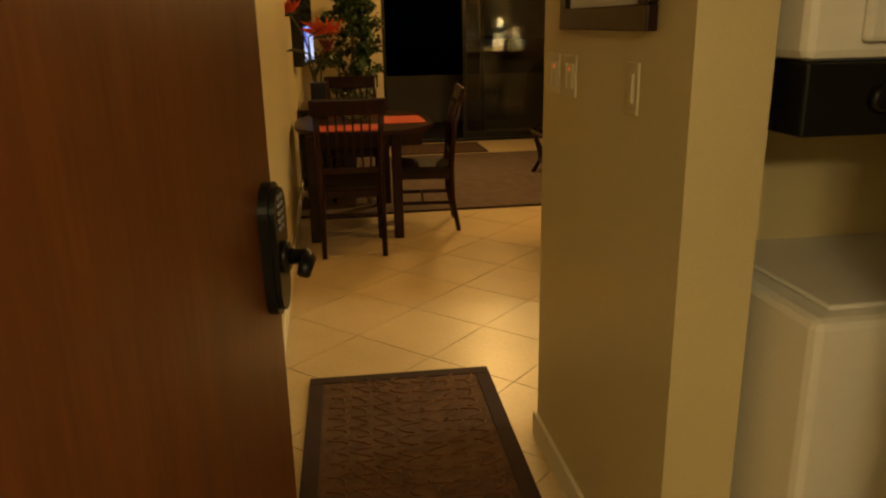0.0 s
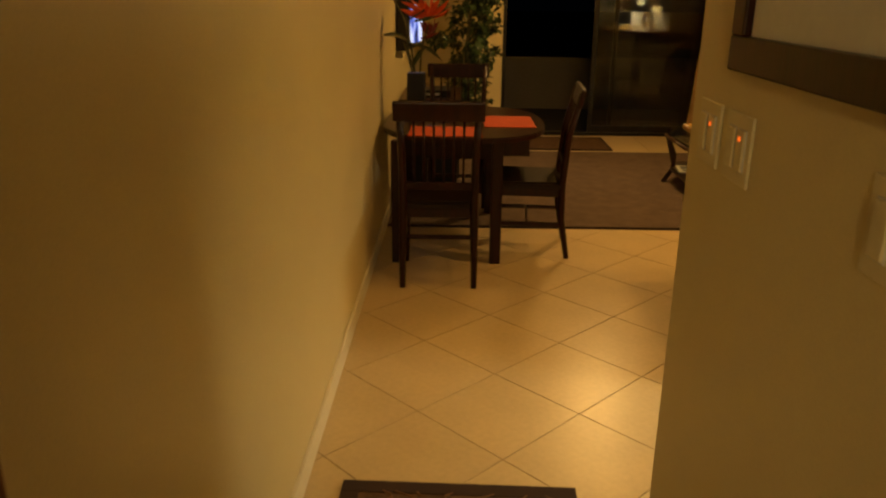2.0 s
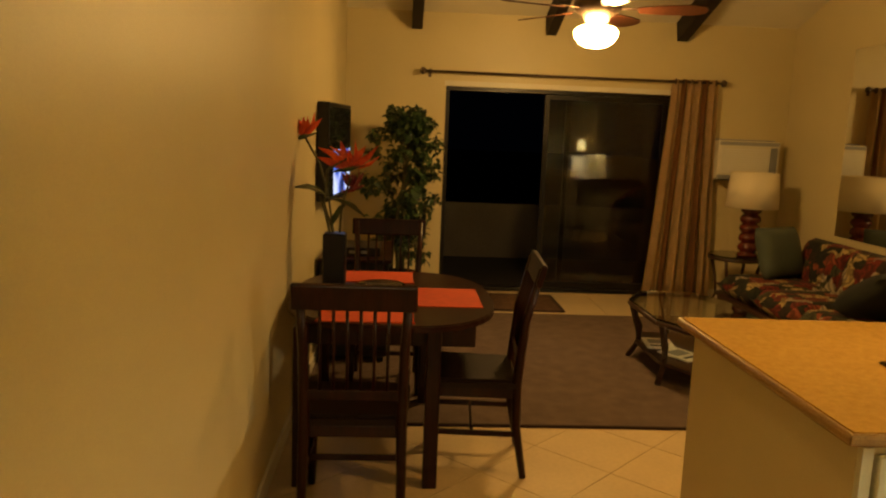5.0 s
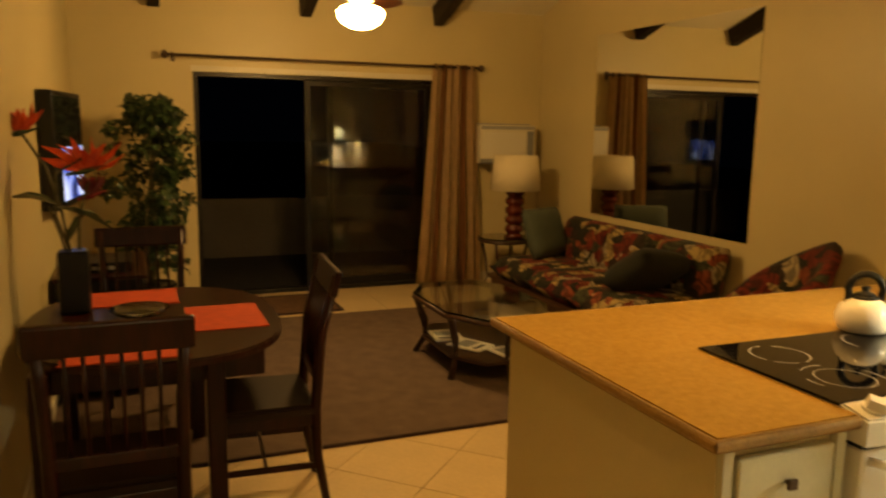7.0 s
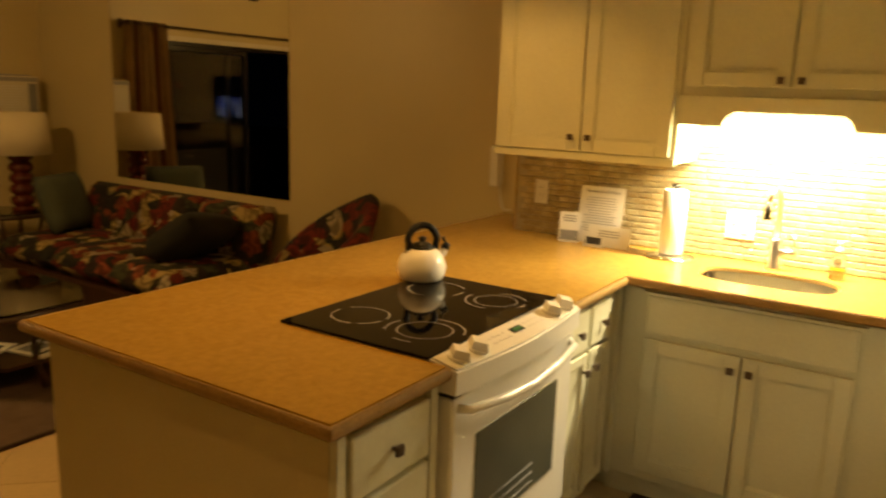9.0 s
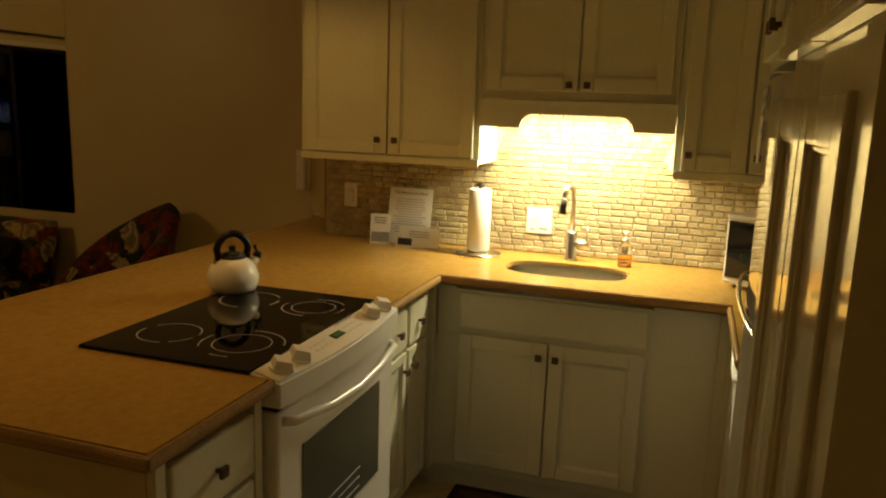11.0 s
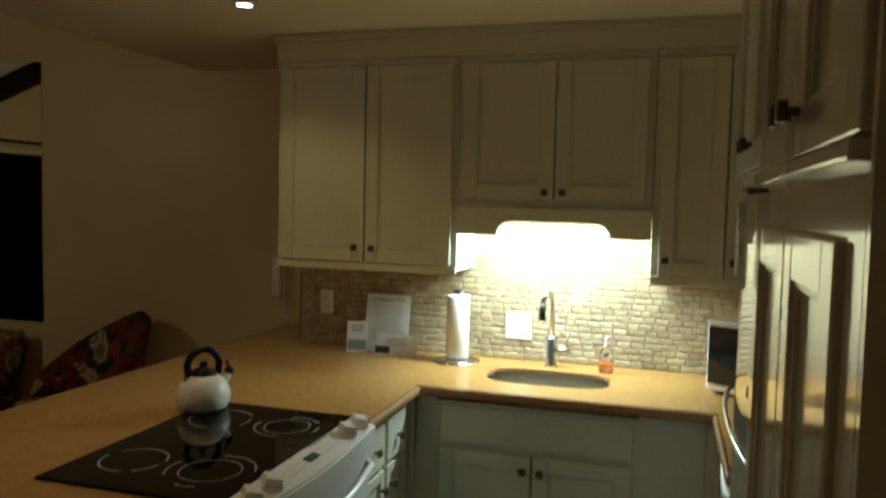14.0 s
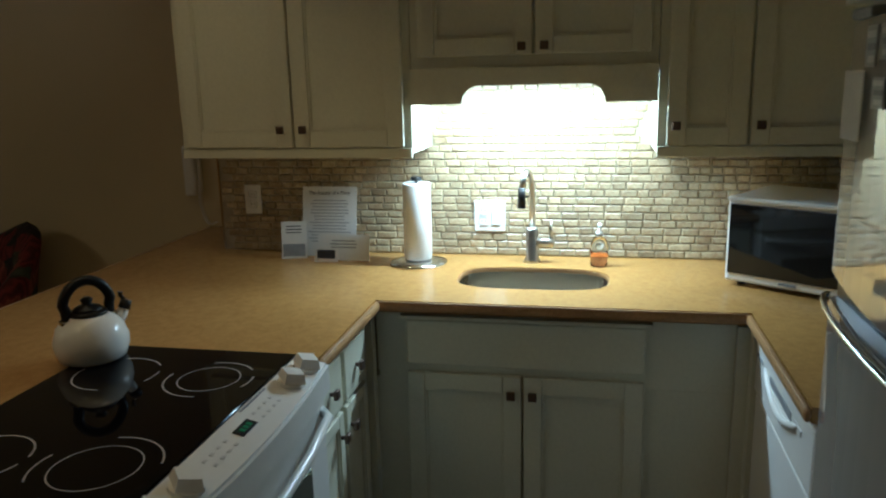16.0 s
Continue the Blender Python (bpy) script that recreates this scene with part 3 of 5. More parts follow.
def vase():
    t = thing("vase", 0.745, 5.60, 0.766, "tall black vase of orange bird-of-paradise flowers on the table", "vase")
    part("vessel", boxes((-0.06, 0.06, -0.06, 0.06, 0, 0.27), bevel=0.01), M_BLACK, t)
    def stem(pts, r=0.006):
        part("stem", tube(pts, r, 7), M_STEM, t)
    stem([(0, 0, 0.2), (-0.04, 0.04, 0.45), (-0.09, 0.08, 0.62), (-0.19, 0.14, 0.78)])
    stem([(0.01, 0, 0.2), (-0.06, 0.02, 0.42), (-0.05, 0.05, 0.60), (0.05, 0.08, 0.66)])
    stem([(0.02, 0.0, 0.2), (0.03, 0.03, 0.4), (0.07, 0.08, 0.56)])
    stem([(-0.01, 0.0, 0.2), (-0.05, 0.0, 0.36), (-0.08, -0.01, 0.46)])
    def bloom(pos, spread, n, size, mat, name="bloom"):
        x, y, z = pos
        head = part(name, tube([(x - size * 0.35, y, z - 0.02), (x, y, z - 0.005), (x + size * 0.4, y, z + 0.02)], [0.006, 0.013, 0.003], 8), M_LEAF if mat is M_PETAL else mat, t, "green beak under the petals" if mat is M_PETAL else "")
        for i in range(n):
            a = -spread / 2 + spread * i / (n - 1)
            length = size * (0.55 + 0.45 * abs(math.sin(math.radians(a)))) * (0.85 + 0.15 * (i % 2))
            bm = bmesh.new()
            m = Matrix.Translation(pos) @ pose(0, 0, 0, 0, a, 0) @ pose(0, 0, 0, 90, 0, 0) @ pose(0, 0, 0, 0, (i % 3) * 35, 0)
            leaf_mesh(bm, m, size * 0.2, length, 0.3)
            part("petal", bm, mat, head)
    bloom((-0.19, 0.14, 0.77), 90, 7, 0.19, M_PETAL)
    bloom((0.06, 0.08, 0.61), 146, 9, 0.22, M_PETAL)
    bloom((0.08, 0.085, 0.50), 70, 7, 0.16, M_REDPETAL, "red_bloom")
    bm = bmesh.new()
    leaf_mesh(bm, Matrix.Translation((-0.05, -0.005, 0.47)) @ pose(0, 0, 0, 15, 0, 80), 0.085, 0.20)
    leaf_mesh(bm, Matrix.Translation((-0.06, 0.0, 0.46)) @ pose(0, 0, 0, -20, 0, -80), 0.085, 0.26)
    leaf_mesh(bm, Matrix.Translation((-0.02, 0.0, 0.30)) @ pose(0, 0, 0, 50, 0, -40), 0.05, 0.2)
    part("leaves", bm, M_LEAF, t)


vase()


def ficus():
    t = thing("potted_ficus", 1.10, 8.45, 0, "tall potted ficus with dense small dark leaves in the corner", "plant")
    part("pot", lathe([(0.12, 0.0), (0.16, 0.26), (0.175, 0.28), (0.17, 0.30), (0.15, 0.28)], 24), M_BLACK, t)
    rnd = random.Random(4)
    bm = bmesh.new()
    for k in range(3):
        a = k * 2.1
        tube([(0.03 * math.cos(a), 0.03 * math.sin(a), 0.25), (0.05 * math.cos(a + 1), 0.05 * math.sin(a + 1), 0.7), (0.02, 0.01, 1.2), (0.06 * math.cos(a), 0.06 * math.sin(a), 1.55)], [0.016, 0.014, 0.011, 0.006], 7, bm)
    part("trunk", bm, M_STEM, t)
    bm, tw = bmesh.new(), bmesh.new()
    clumps = []
    for i in range(78):
        z = 0.45 + 1.30 * rnd.random() ** 0.75
        r = (0.17 + 0.17 * math.sin((z - 0.4) / 1.4 * math.pi)) * (0.35 + 0.65 * rnd.random())
        a = rnd.random() * 6.283
        clumps.append((r * math.cos(a), r * math.sin(a), z, 0.085))
        tube([(0.01, 0.01, z - 0.12), (r * math.cos(a), r * math.sin(a), z)], [0.004, 0.002], 4, tw)
    for cx, cy, cz, cr in clumps:
        for j in range(34):
            d = Vector((rnd.gauss(0, 1), rnd.gauss(0, 1), rnd.gauss(0, 0.8))).normalized() * cr * rnd.random() ** 0.5
            m = Matrix.Translation(Vector((cx, cy, cz)) + d) @ Euler((rnd.uniform(-1.3, 0.3), rnd.uniform(-0.6, 0.6), rnd.random() * 6.28)).to_matrix().to_4x4()
            s = rnd.uniform(0.05, 0.085)
            leaf_mesh(bm, m, s * 0.6, s, 0.2)
    part("twigs", tw, M_STEM, t)
    tagged(part("crown", bm, M_LEAF, t), kind="stuff")


ficus()

tv = thing("television", LEFT, 6.95, 1.10, "black television on a wall bracket with a lit bluish screen", "television", rz=-7)
part("bracket", boxes((0.02, 0.05, -0.12, 0.12, 0.2, 0.45)), M_BLACK, tv)
case = part("case", boxes((0.05, 0.13, -0.37, 0.37, 0, 0.65), bevel=0.008), M_BLACK, tv)
part("screen", boxes((0.128, 0.133, -0.35, 0.35, 0.03, 0.62)), M_OVENGLASS, case, "black screen")
part("picture", boxes((0.1331, 0.1345, -0.22, 0.33, 0.04, 0.34)), M_SCREEN, case, "lit bluish picture on the screen")

console = thing("media_console", 0.80, 7.02, 0, "low black media console under the television", "cabinet")
part("body", boxes((-0.24, 0.22, -0.42, 0.42, 0.05, 0.70), bevel=0.01), M_BLACK, console)
part("top", boxes((-0.25, 0.24, -0.44, 0.44, 0.702, 0.725), bevel=0.006), M_DARK, console)
for sy in (-0.20, 0.20):
    part("door", boxes((0.222, 0.238, sy - 0.19, sy + 0.19, 0.08, 0.67), bevel=0.004), M_BLACK, console)
for sx in (-0.2, 0.18):
    for sy in (-0.38, 0.38):
        part("foot", boxes((sx - 0.02, sx + 0.02, sy - 0.02, sy + 0.02, 0, 0.05)), M_BLACK, console)
box_ = thing("cable_box", 0.84, 6.86, 0.7255, "small black cable box with silver lettering on the media console", "electronics")
part("case", boxes((-0.12, 0.12, -0.16, 0.16, 0, 0.06), bevel=0.004), M_BLACK, box_)
part("label_bar", boxes((-0.09, 0.03, -0.1615, -0.16, 0.02, 0.04)), M_STEEL, box_)

# ---- far right corner ----
ac = thing("air_conditioner", 4.50, FAR, 1.23, "cream wall air conditioner with a slatted grille", "air conditioner")
part("case", boxes((-0.31, 0.31, -0.19, 0, 0, 0.38), bevel=0.012), M_TRIM, ac)
for k in range(11):
    part("slat", boxes((-0.28, 0.20, -0.198, -0.19, 0.07 + k * 0.022, 0.081 + k * 0.022)), M_WHITE, ac)
# grey border and top band imitate the case's shaded side and shadow
part("shade_surround", boxes((-0.33, 0.33, -0.03, 0, -0.015, 0.395), bevel=0.006), M_ACGREY, ac)
part("top_shade_band", boxes((-0.30, 0.30, -0.1915, -0.185, 0.335, 0.37)), M_ACGREY, ac)
part("control_panel", boxes((0.215, 0.285, -0.196, -0.19, 0.06, 0.32)), M_GREY, ac)
part("lower_lip", boxes((-0.31, 0.31, -0.21, -0.19, 0.0, 0.045), bevel=0.006), M_GREY, ac)

mirror = thing("mirror", RIGHT, 7.07, 1.615, "large frameless wall mirror over the sofa", "mirror")
part("glass", boxes((-0.008, 0, -0.995, 0.995, -0.805, 0.805), bevel=0.002), M_MIRROR, mirror)


def side_table():
    t = thing("side_table", 4.33, 8.62, 0, "dark rattan side table with a round glass top", "side table")
    part("glass_top", lathe([(0.25, 0.515), (0.26, 0.520), (0.26, 0.526), (0.25, 0.530)], 36), M_TABLEGLASS, t)
    part("rim", lathe([(0.24, 0.48), (0.262, 0.485), (0.262, 0.513), (0.235, 0.513)], 36), M_RATTAN, t)
    for k in range(4):
        a = math.radians(45 + 90 * k)
        c, s = math.cos(a), math.sin(a)
        part("leg", tube([(0.24 * c, 0.24 * s, 0.49), (0.19 * c, 0.19 * s, 0.3), (0.17 * c, 0.17 * s, 0.12), (0.22 * c, 0.22 * s, 0.0)], [0.017, 0.015, 0.014, 0.016], 8), M_RATTAN, t)
    part("shelf", lathe([(0.16, 0.13), (0.17, 0.14), (0.16, 0.15)], 24), M_RATTAN, t)


side_table()
lampt = thing("table_lamp", 4.40, 8.55, 0.531, "unlit table lamp with stacked red-brown base and white drum shade", "table lamp")
prof = [(0.09, 0.0), (0.095, 0.02), (0.07, 0.03)]
for k in range(5):
    z = 0.04 + k * 0.09
    prof += [(0.065, z), (0.09, z + 0.02), (0.095, z + 0.045), (0.085, z + 0.07), (0.065, z + 0.085)]
part("base", lathe(prof + [(0.03, 0.50)], 24), M_LAMPRED, lampt)
part("neck", tube([(0, 0, 0.49), (0, 0, 0.72)], 0.008), M_BRONZE, lampt)
sh = lathe([(0.238, 0.46), (0.215, 0.79)], 40)
bmesh.ops.delete(sh, geom=[f for f in sh.faces if len(f.verts) > 4], context="FACES")
bmesh.ops.solidify(sh, geom=sh.faces[:], thickness=0.003)
part("shade", sh, M_SHADE, lampt, "white linen drum shade")


def cushion(bm, cx, cy, cz, w, d, h, m=None, n=10, power=0.35):
    made = []
    for s in (1, -1):
        grid = []
        for i in range(n + 1):
            row = []
            for j in range(n + 1):
                u, v = i / n * 2 - 1, j / n * 2 - 1
                k = max(0.0, (1 - u ** 4) * (1 - v ** 4)) ** power
                row.append(bm.verts.new((u * w / 2, v * d / 2, s * h / 2 * k)))
            grid.append(row)
            made += row
        for i in range(n):
            for j in range(n):
                q = (grid[i][j], grid[i + 1][j], grid[i + 1][j + 1], grid[i][j + 1])
                f = bm.faces.new(q if s > 0 else q[::-1])
                f.smooth = True
    bmesh.ops.transform(bm, matrix=Matrix.Translation((cx, cy, cz)) @ (m or Matrix()), verts=made)
    bmesh.ops.remove_doubles(bm, verts=made, dist=0.0005)
    return bm


def sofa():
    t = thing("sofa", 4.40, 7.16, 0, "low sofa in red and cream floral fabric under the mirror", "sofa")
    part("frame", boxes((-0.42, 0.48, -1.03, 1.03, 0.06, 0.24), bevel=0.02), M_RATTAN, t)
    for sx in (-0.37, 0.43):
        for sy in (-0.98, 0.98):
            part("foot", tube([(sx, sy, 0), (sx, sy, 0.07)], 0.025, 10), M_RATTAN, t)
    for k in range(3):
        part("seat_cushion", cushion(bmesh.new(), -0.06, -0.68 + k * 0.68, 0.335, 0.76, 0.69, 0.21, power=0.18), M_FLORAL, t)
        part("back_cushion", cushion(bmesh.new(), 0.38, -0.68 + k * 0.68, 0.53, 0.50, 0.70, 0.27, pose(0, 0, 0, 0, -74), power=0.32), M_FLORAL, t)


sofa()
p = thing("throw_pillow", 4.42, 7.98, 0.45, "square grey-green throw pillow on the sofa", "pillow")
part("cover", cushion(bmesh.new(), 0, 0, 0.2, 0.50, 0.46, 0.17, pose(0, 0, 0, 72, 0, 25)), M_PILLOW, p)
p = thing("throw_pillow", 4.36, 6.40, 0.45, "dark green throw pillow on the near end of the sofa", "pillow")
part("cover", cushion(bmesh.new(), 0, 0, 0.14, 0.52, 0.46, 0.2, pose(0, 0, 0, -35, 10, 10)), M_BLACKCLOTH, p)


def tub_chair():
    t = thing("tub_chair", 4.47, 5.44, 0, "rattan tub chair with a rounded floral back behind the counter", "chair", rz=62)
    part("seat", cushion(bmesh.new(), 0, 0.02, 0.42, 0.48, 0.48, 0.16, power=0.2), M_FLORAL, t)
    bm = bmesh.new()
    n, rings = 22, []
    for i in range(n + 1):
        a = math.radians(-205 + 230 * i / n)
        u = abs(i / n * 2 - 1)
        h = 0.955 - 0.42 * u ** 1.25
        r = 0.285
        lean = 0.10 * (1 - u)
        prof = [(r - 0.05, 0.38), (r - 0.045 + lean * 0.6, h - 0.12), (r - 0.03 + lean, h - 0.03), (r + 0.01 + lean, h), (r + 0.05 + lean, h - 0.03), (r + 0.055 + lean * 0.6, h - 0.15), (r + 0.035, 0.32)]
        rings.append([bm.verts.new((q * math.cos(a), q * math.sin(a), z)) for q, z in prof])
    for a, b in zip(rings, rings[1:]):
        for k in range(7):
            bm.faces.new((a[k], a[(k + 1) % 7], b[(k + 1) % 7], b[k])).smooth = True
    bm.faces.new(rings[0])
    bm.faces.new(list(reversed(rings[-1])))
    bmesh.ops.recalc_face_normals(bm, faces=bm.faces)
    part("back", bm, M_FLORAL, t)
    part("frame", boxes((-0.26, 0.26, -0.26, 0.26, 0.29, 0.335), bevel=0.01), M_RATTAN, t)
    for sx in (-0.23, 0.23):
        for sy in (-0.23, 0.23):
            part("leg", tube([(sx, sy, 0), (sx * 0.95, sy * 0.95, 0.3)], 0.018, 8), M_RATTAN, t)


tub_chair()


def coffee_table():
    t = thing("coffee_table", 3.12, 6.57, 0.014, "dark rattan coffee table with glass top and lower shelf", "coffee table", rz=0)
    oct_ = [(-0.36, -0.30), (-0.20, -0.58), (0.20, -0.58), (0.36, -0.30), (0.36, 0.30), (0.20, 0.58), (-0.20, 0.58), (-0.36, 0.30)]
    part("glass_top", prism(oct_, 0.425, 0.437, 0.003), M_TABLEGLASS, t)
    bm = bmesh.new()
    o2 = [(x * 0.98, y * 0.98, 0.405) for x, y in oct_]
    tube(o2 + [o2[0]], 0.018, 8, bm)
    part("rim", bm, M_RATTAN, t)
    part("shelf", prism([(x * 0.86, y * 0.86) for x, y in oct_], 0.12, 0.14, 0.004), M_RATTAN, t)
    for sx, sy in ((-0.33, -0.33), (0.33, -0.33), (-0.33, 0.33), (0.33, 0.33), (0, -0.55), (0, 0.55)):
        part("leg", tube([(sx, sy, 0.40), (sx * 0.82, sy * 0.82, 0.24), (sx * 0.84, sy * 0.84, 0.12), (sx, sy, 0.0)], [0.02, 0.017, 0.018, 0.022], 8), M_RATTAN, t)
        for o in (-0.05, 0.05):
            part("brace", tube([(sx + (o if abs(sx) < 0.1 else 0), sy + (o if abs(sx) > 0.1 else 0), 0.40), (sx * 0.83, sy * 0.83, 0.14)], 0.008, 6), M_RATTAN, t)


coffee_table()
for mx, my, mrz, lab in ((3.02, 6.45, 30, "white magazine on the coffee table shelf"), (2.95, 6.72, -8, "white folded brochure on the coffee table shelf"), (3.20, 6.22, 12, "white booklet at the end of the coffee table shelf")):
    mag = thing("magazine", mx, my, 0.154, lab, "magazine", "magazines on the shelf", rz=mrz)
    part("booklet", boxes((-0.10, 0.10, -0.13, 0.13, 0, 0.010), bevel=0.002), M_PAPER, mag)
    part("cover_picture", boxes((-0.07, 0.07, -0.02, 0.09, 0.010, 0.0108)), M_GREY, mag)
    part("title_bar", boxes((-0.07, 0.05, -0.09, -0.06, 0.010, 0.0108)), M_INK, mag)


# ---- entry ----
def entry_door():
    hx, hy, fx, fy = 0.562, 0.10, 0.70, 0.968
    L = math.hypot(fx - hx, fy - hy)
    a = math.degrees(math.atan2(fy - hy, fx - hx))
    t = tagged(new("door_2"), "brown wood-veneer entry door standing open with a black lever lock", "door", kind="structure")
    t.matrix_basis = pose(hx, hy, 0, 0, 0, a)
    part("slab", boxes((0, L, 0.0, 0.042, 0.012, 2.05), bevel=0.003), M_DOOR, t)
    outline = [(L - 0.058 + (0.053 if math.sin(q) > 0 else 0.046) * math.cos(q), 1.10 + (0.052 if math.sin(q) > 0 else -0.075) + 0.052 * math.sin(q)) for q in [k * math.pi / 16 for k in range(32)]]
    part("lock_plate", prism(outline, 0, 0.026, 0.009), M_BLACK, t, "black keypad lock plate", matrix=Matrix(((1, 0, 0, 0), (0, 0, -1, 0), (0, 1, 0, 0), (0, 0, 0, 1))))
    part("lever_rose", turned(lathe([(0.028, 0.0), (0.028, 0.008), (0.022, 0.012)], 20), pose(L - 0.058, -0.025, 1.075, 90)), M_BLACK, t)
    part("lever", tube([(L - 0.058, -0.03, 1.075), (L - 0.058, -0.064, 1.075), (L - 0.070, -0.070, 1.074), (L - 0.092, -0.069, 1.070), (L - 0.104, -0.066, 1.056)], [0.014, 0.014, 0.013, 0.013, 0.011], 10), M_BLACK, t)
    for row in range(5):
        for col in range(2):
            part("keypad_button", boxes((L - 0.080 + col * 0.019, L - 0.066 + col * 0.019, -0.0295, -0.026, 1.125 + row * 0.013, 1.132 + row * 0.013), bevel=0.001), M_GREY, t)
    for z in (0.25, 1.05, 1.85):
        part("hinge", tube([(0.0, 0.0, z - 0.045), (0.0, 0.0, z + 0.045)], 0.007, 8), M_BRONZE, t)


entry_door()
setting("door_frame_1", boxes((0.536, 0.552, ENTRY - 0.15, ENTRY + 0.01, 0, 2.078), (1.474, 1.489, ENTRY - 0.15, ENTRY + 0.01, 0, 2.078), (0.552, 1.474, ENTRY - 0.15, ENTRY + 0.01, 2.062, 2.078)), M_TRIM, "cream painted entry door frame")

pic = thing("framed_picture", HALL, 1.497, 1.425, "dark-framed picture with a pale mat on the hallway wall", "picture")
part("frame", boxes((-0.028, -0.002, -0.303, 0.303, 0, 0.055), (-0.028, -0.002, -0.303, 0.303, 0.665, 0.72), (-0.028, -0.002, -0.303, -0.248, 0.055, 0.665), (-0.028, -0.002, 0.248, 0.303, 0.055, 0.665), bevel=0.004), M_DARK, pic)
part("mat_board", boxes((-0.014, -0.004, -0.25, 0.25, 0.053, 0.667)), M_PAPER, pic)
part("print", boxes((-0.017, -0.0145, -0.15, 0.15, 0.16, 0.56)), M_BLIND, pic, "pale tan print")


def switch_plate(x, y, z, rz, gangs, label, neon=True, outlets=(), mat=None):
    t = thing("switch_plate", x, y, z, label, "light switch", "switch plates", rz)
    w = 0.035 + 0.023 * (gangs - 1)
    part("plate", boxes((-0.006, 0, -w, w, -0.058, 0.058), bevel=0.003), mat or M_WHITE, t)
    for g in range(gangs):
        c = -w + 0.035 + 0.046 * g
        if g in outlets:
            for sz in (-0.02, 0.02):
                socket = part("socket", boxes((-0.009, -0.006, c - 0.016, c + 0.016, sz - 0.014, sz + 0.014), bevel=0.004), mat or M_WHITE, t)
                for sy in (-0.006, 0.006):
                    part("slot", boxes((-0.0095, -0.0088, c + sy - 0.001, c + sy + 0.001, sz - 0.003, sz + 0.006)), M_BLACK, socket)
            continue
        part("rocker_frame", boxes((-0.0075, -0.006, c - 0.018, c + 0.018, -0.035, 0.035)), M_FAINT, t)
        part("rocker", boxes((-0.011, -0.006, c - 0.016, c + 0.016, -0.033, 0.033), bevel=0.002), mat or M_WHITE, t)
        if neon and g == 0:
            part("pilot_light", boxes((-0.013, -0.011, c - 0.003, c + 0.003, 0.016, 0.023)), M_NEON, t, "small orange pilot light")


switch_plate(HALL, 1.92, 1.30, 0, 2, "almond double switch plate with orange pilot light near the wall corner", mat=M_ALMOND)
switch_plate(HALL, 1.768, 1.30, 0, 2, "almond double switch plate with orange pilot light below the picture", mat=M_ALMOND)
switch_plate(HALL, 1.31, 1.30, 0, 1, "almond switch plate without pilot light below the picture", neon=False, mat=M_ALMOND)


def laundry():
    t = thing("laundry_center", 2.035, 1.14, 0, "white stacked washer and dryer in the hall closet", "washer dryer")
    part("washer", boxes((-0.345, 0.345, -0.28, 0.325, 0.03, 0.895), bevel=0.02), M_WHITE, t)
    part("washer_lid", boxes((-0.29, 0.29, -0.235, 0.20, 0.896, 0.908), bevel=0.006), M_WHITE, t)
    part("lid_grip", boxes((-0.10, 0.12, -0.238, -0.235, 0.897, 0.904)), M_GREY, t)
    part("back_panel", boxes((-0.34, 0.34, 0.29, 0.325, 0.896, 1.224), bevel=0.004), M_TRIM, t)
    part("control_panel", boxes((-0.34, 0.34, -0.155, 0.30, 1.225, 1.365), bevel=0.006), M_BLACK, t, "black control panel")
    part("dryer", boxes((-0.345, 0.345, -0.15, 0.325, 1.367, 1.98), bevel=0.02), M_WHITE, t)
    part("dryer_door", boxes((-0.24, 0.24, -0.175, -0.15, 1.40, 1.86), bevel=0.012), M_WHITE, t)
    for dx in (-0.18, 0.0, 0.18):
        part("dial", turned(lathe([(0.028, 0), (0.026, 0.014), (0.020, 0.018)], 20), pose(dx, -0.155, 1.295, 90)), M_BLACK, t)
    for sx in (-0.3, 0.3):
        for sy in (-0.28, 0.27):
            part("foot", tube([(sx, sy, 0), (sx, sy, 0.032)], 0.018, 8), M_BLACK, t)


laundry()

# ---- kitchen ----
def slab():
    bm = bmesh.new()
    Z0, Z1 = 0.885, 0.92
    hole = superellipse(0.14, 0.25, 3.2, 40, 4.17, 2.80)
    outer = []
    x0, x1, y0, y1 = 3.86, KWALL - 0.002, 1.535, 3.25
    for x, y in hole:
        dx, dy = x - 4.17, y - 2.80
        k = min(((x1 - 4.17) / dx) if dx > 1e-6 else 1e9, ((x0 - 4.17) / dx) if dx < -1e-6 else 1e9, ((y1 - 2.80) / dy) if dy > 1e-6 else 1e9, ((y0 - 2.80) / dy) if dy < -1e-6 else 1e9)
        outer.append((4.17 + dx * k, 2.80 + dy * k))
    for c in ((x0, y0), (x1, y0), (x1, y1), (x0, y1)):
        i = min(range(40), key=lambda q: (outer[q][0] - c[0]) ** 2 + (outer[q][1] - c[1]) ** 2)
        outer[i] = c
    rings = [[bm.verts.new((x, y, z)) for x, y in pts] for pts, z in ((hole, Z1), (outer, Z1), (outer, Z0), (hole, Z0))]
    for a, b in zip(rings, rings[1:] + rings[:1]):
        for i in range(40):
            bm.faces.new((a[i], a[(i + 1) % 40], b[(i + 1) % 40], b[i]))
    bmesh.ops.recalc_face_normals(bm, faces=bm.faces)
    return bm


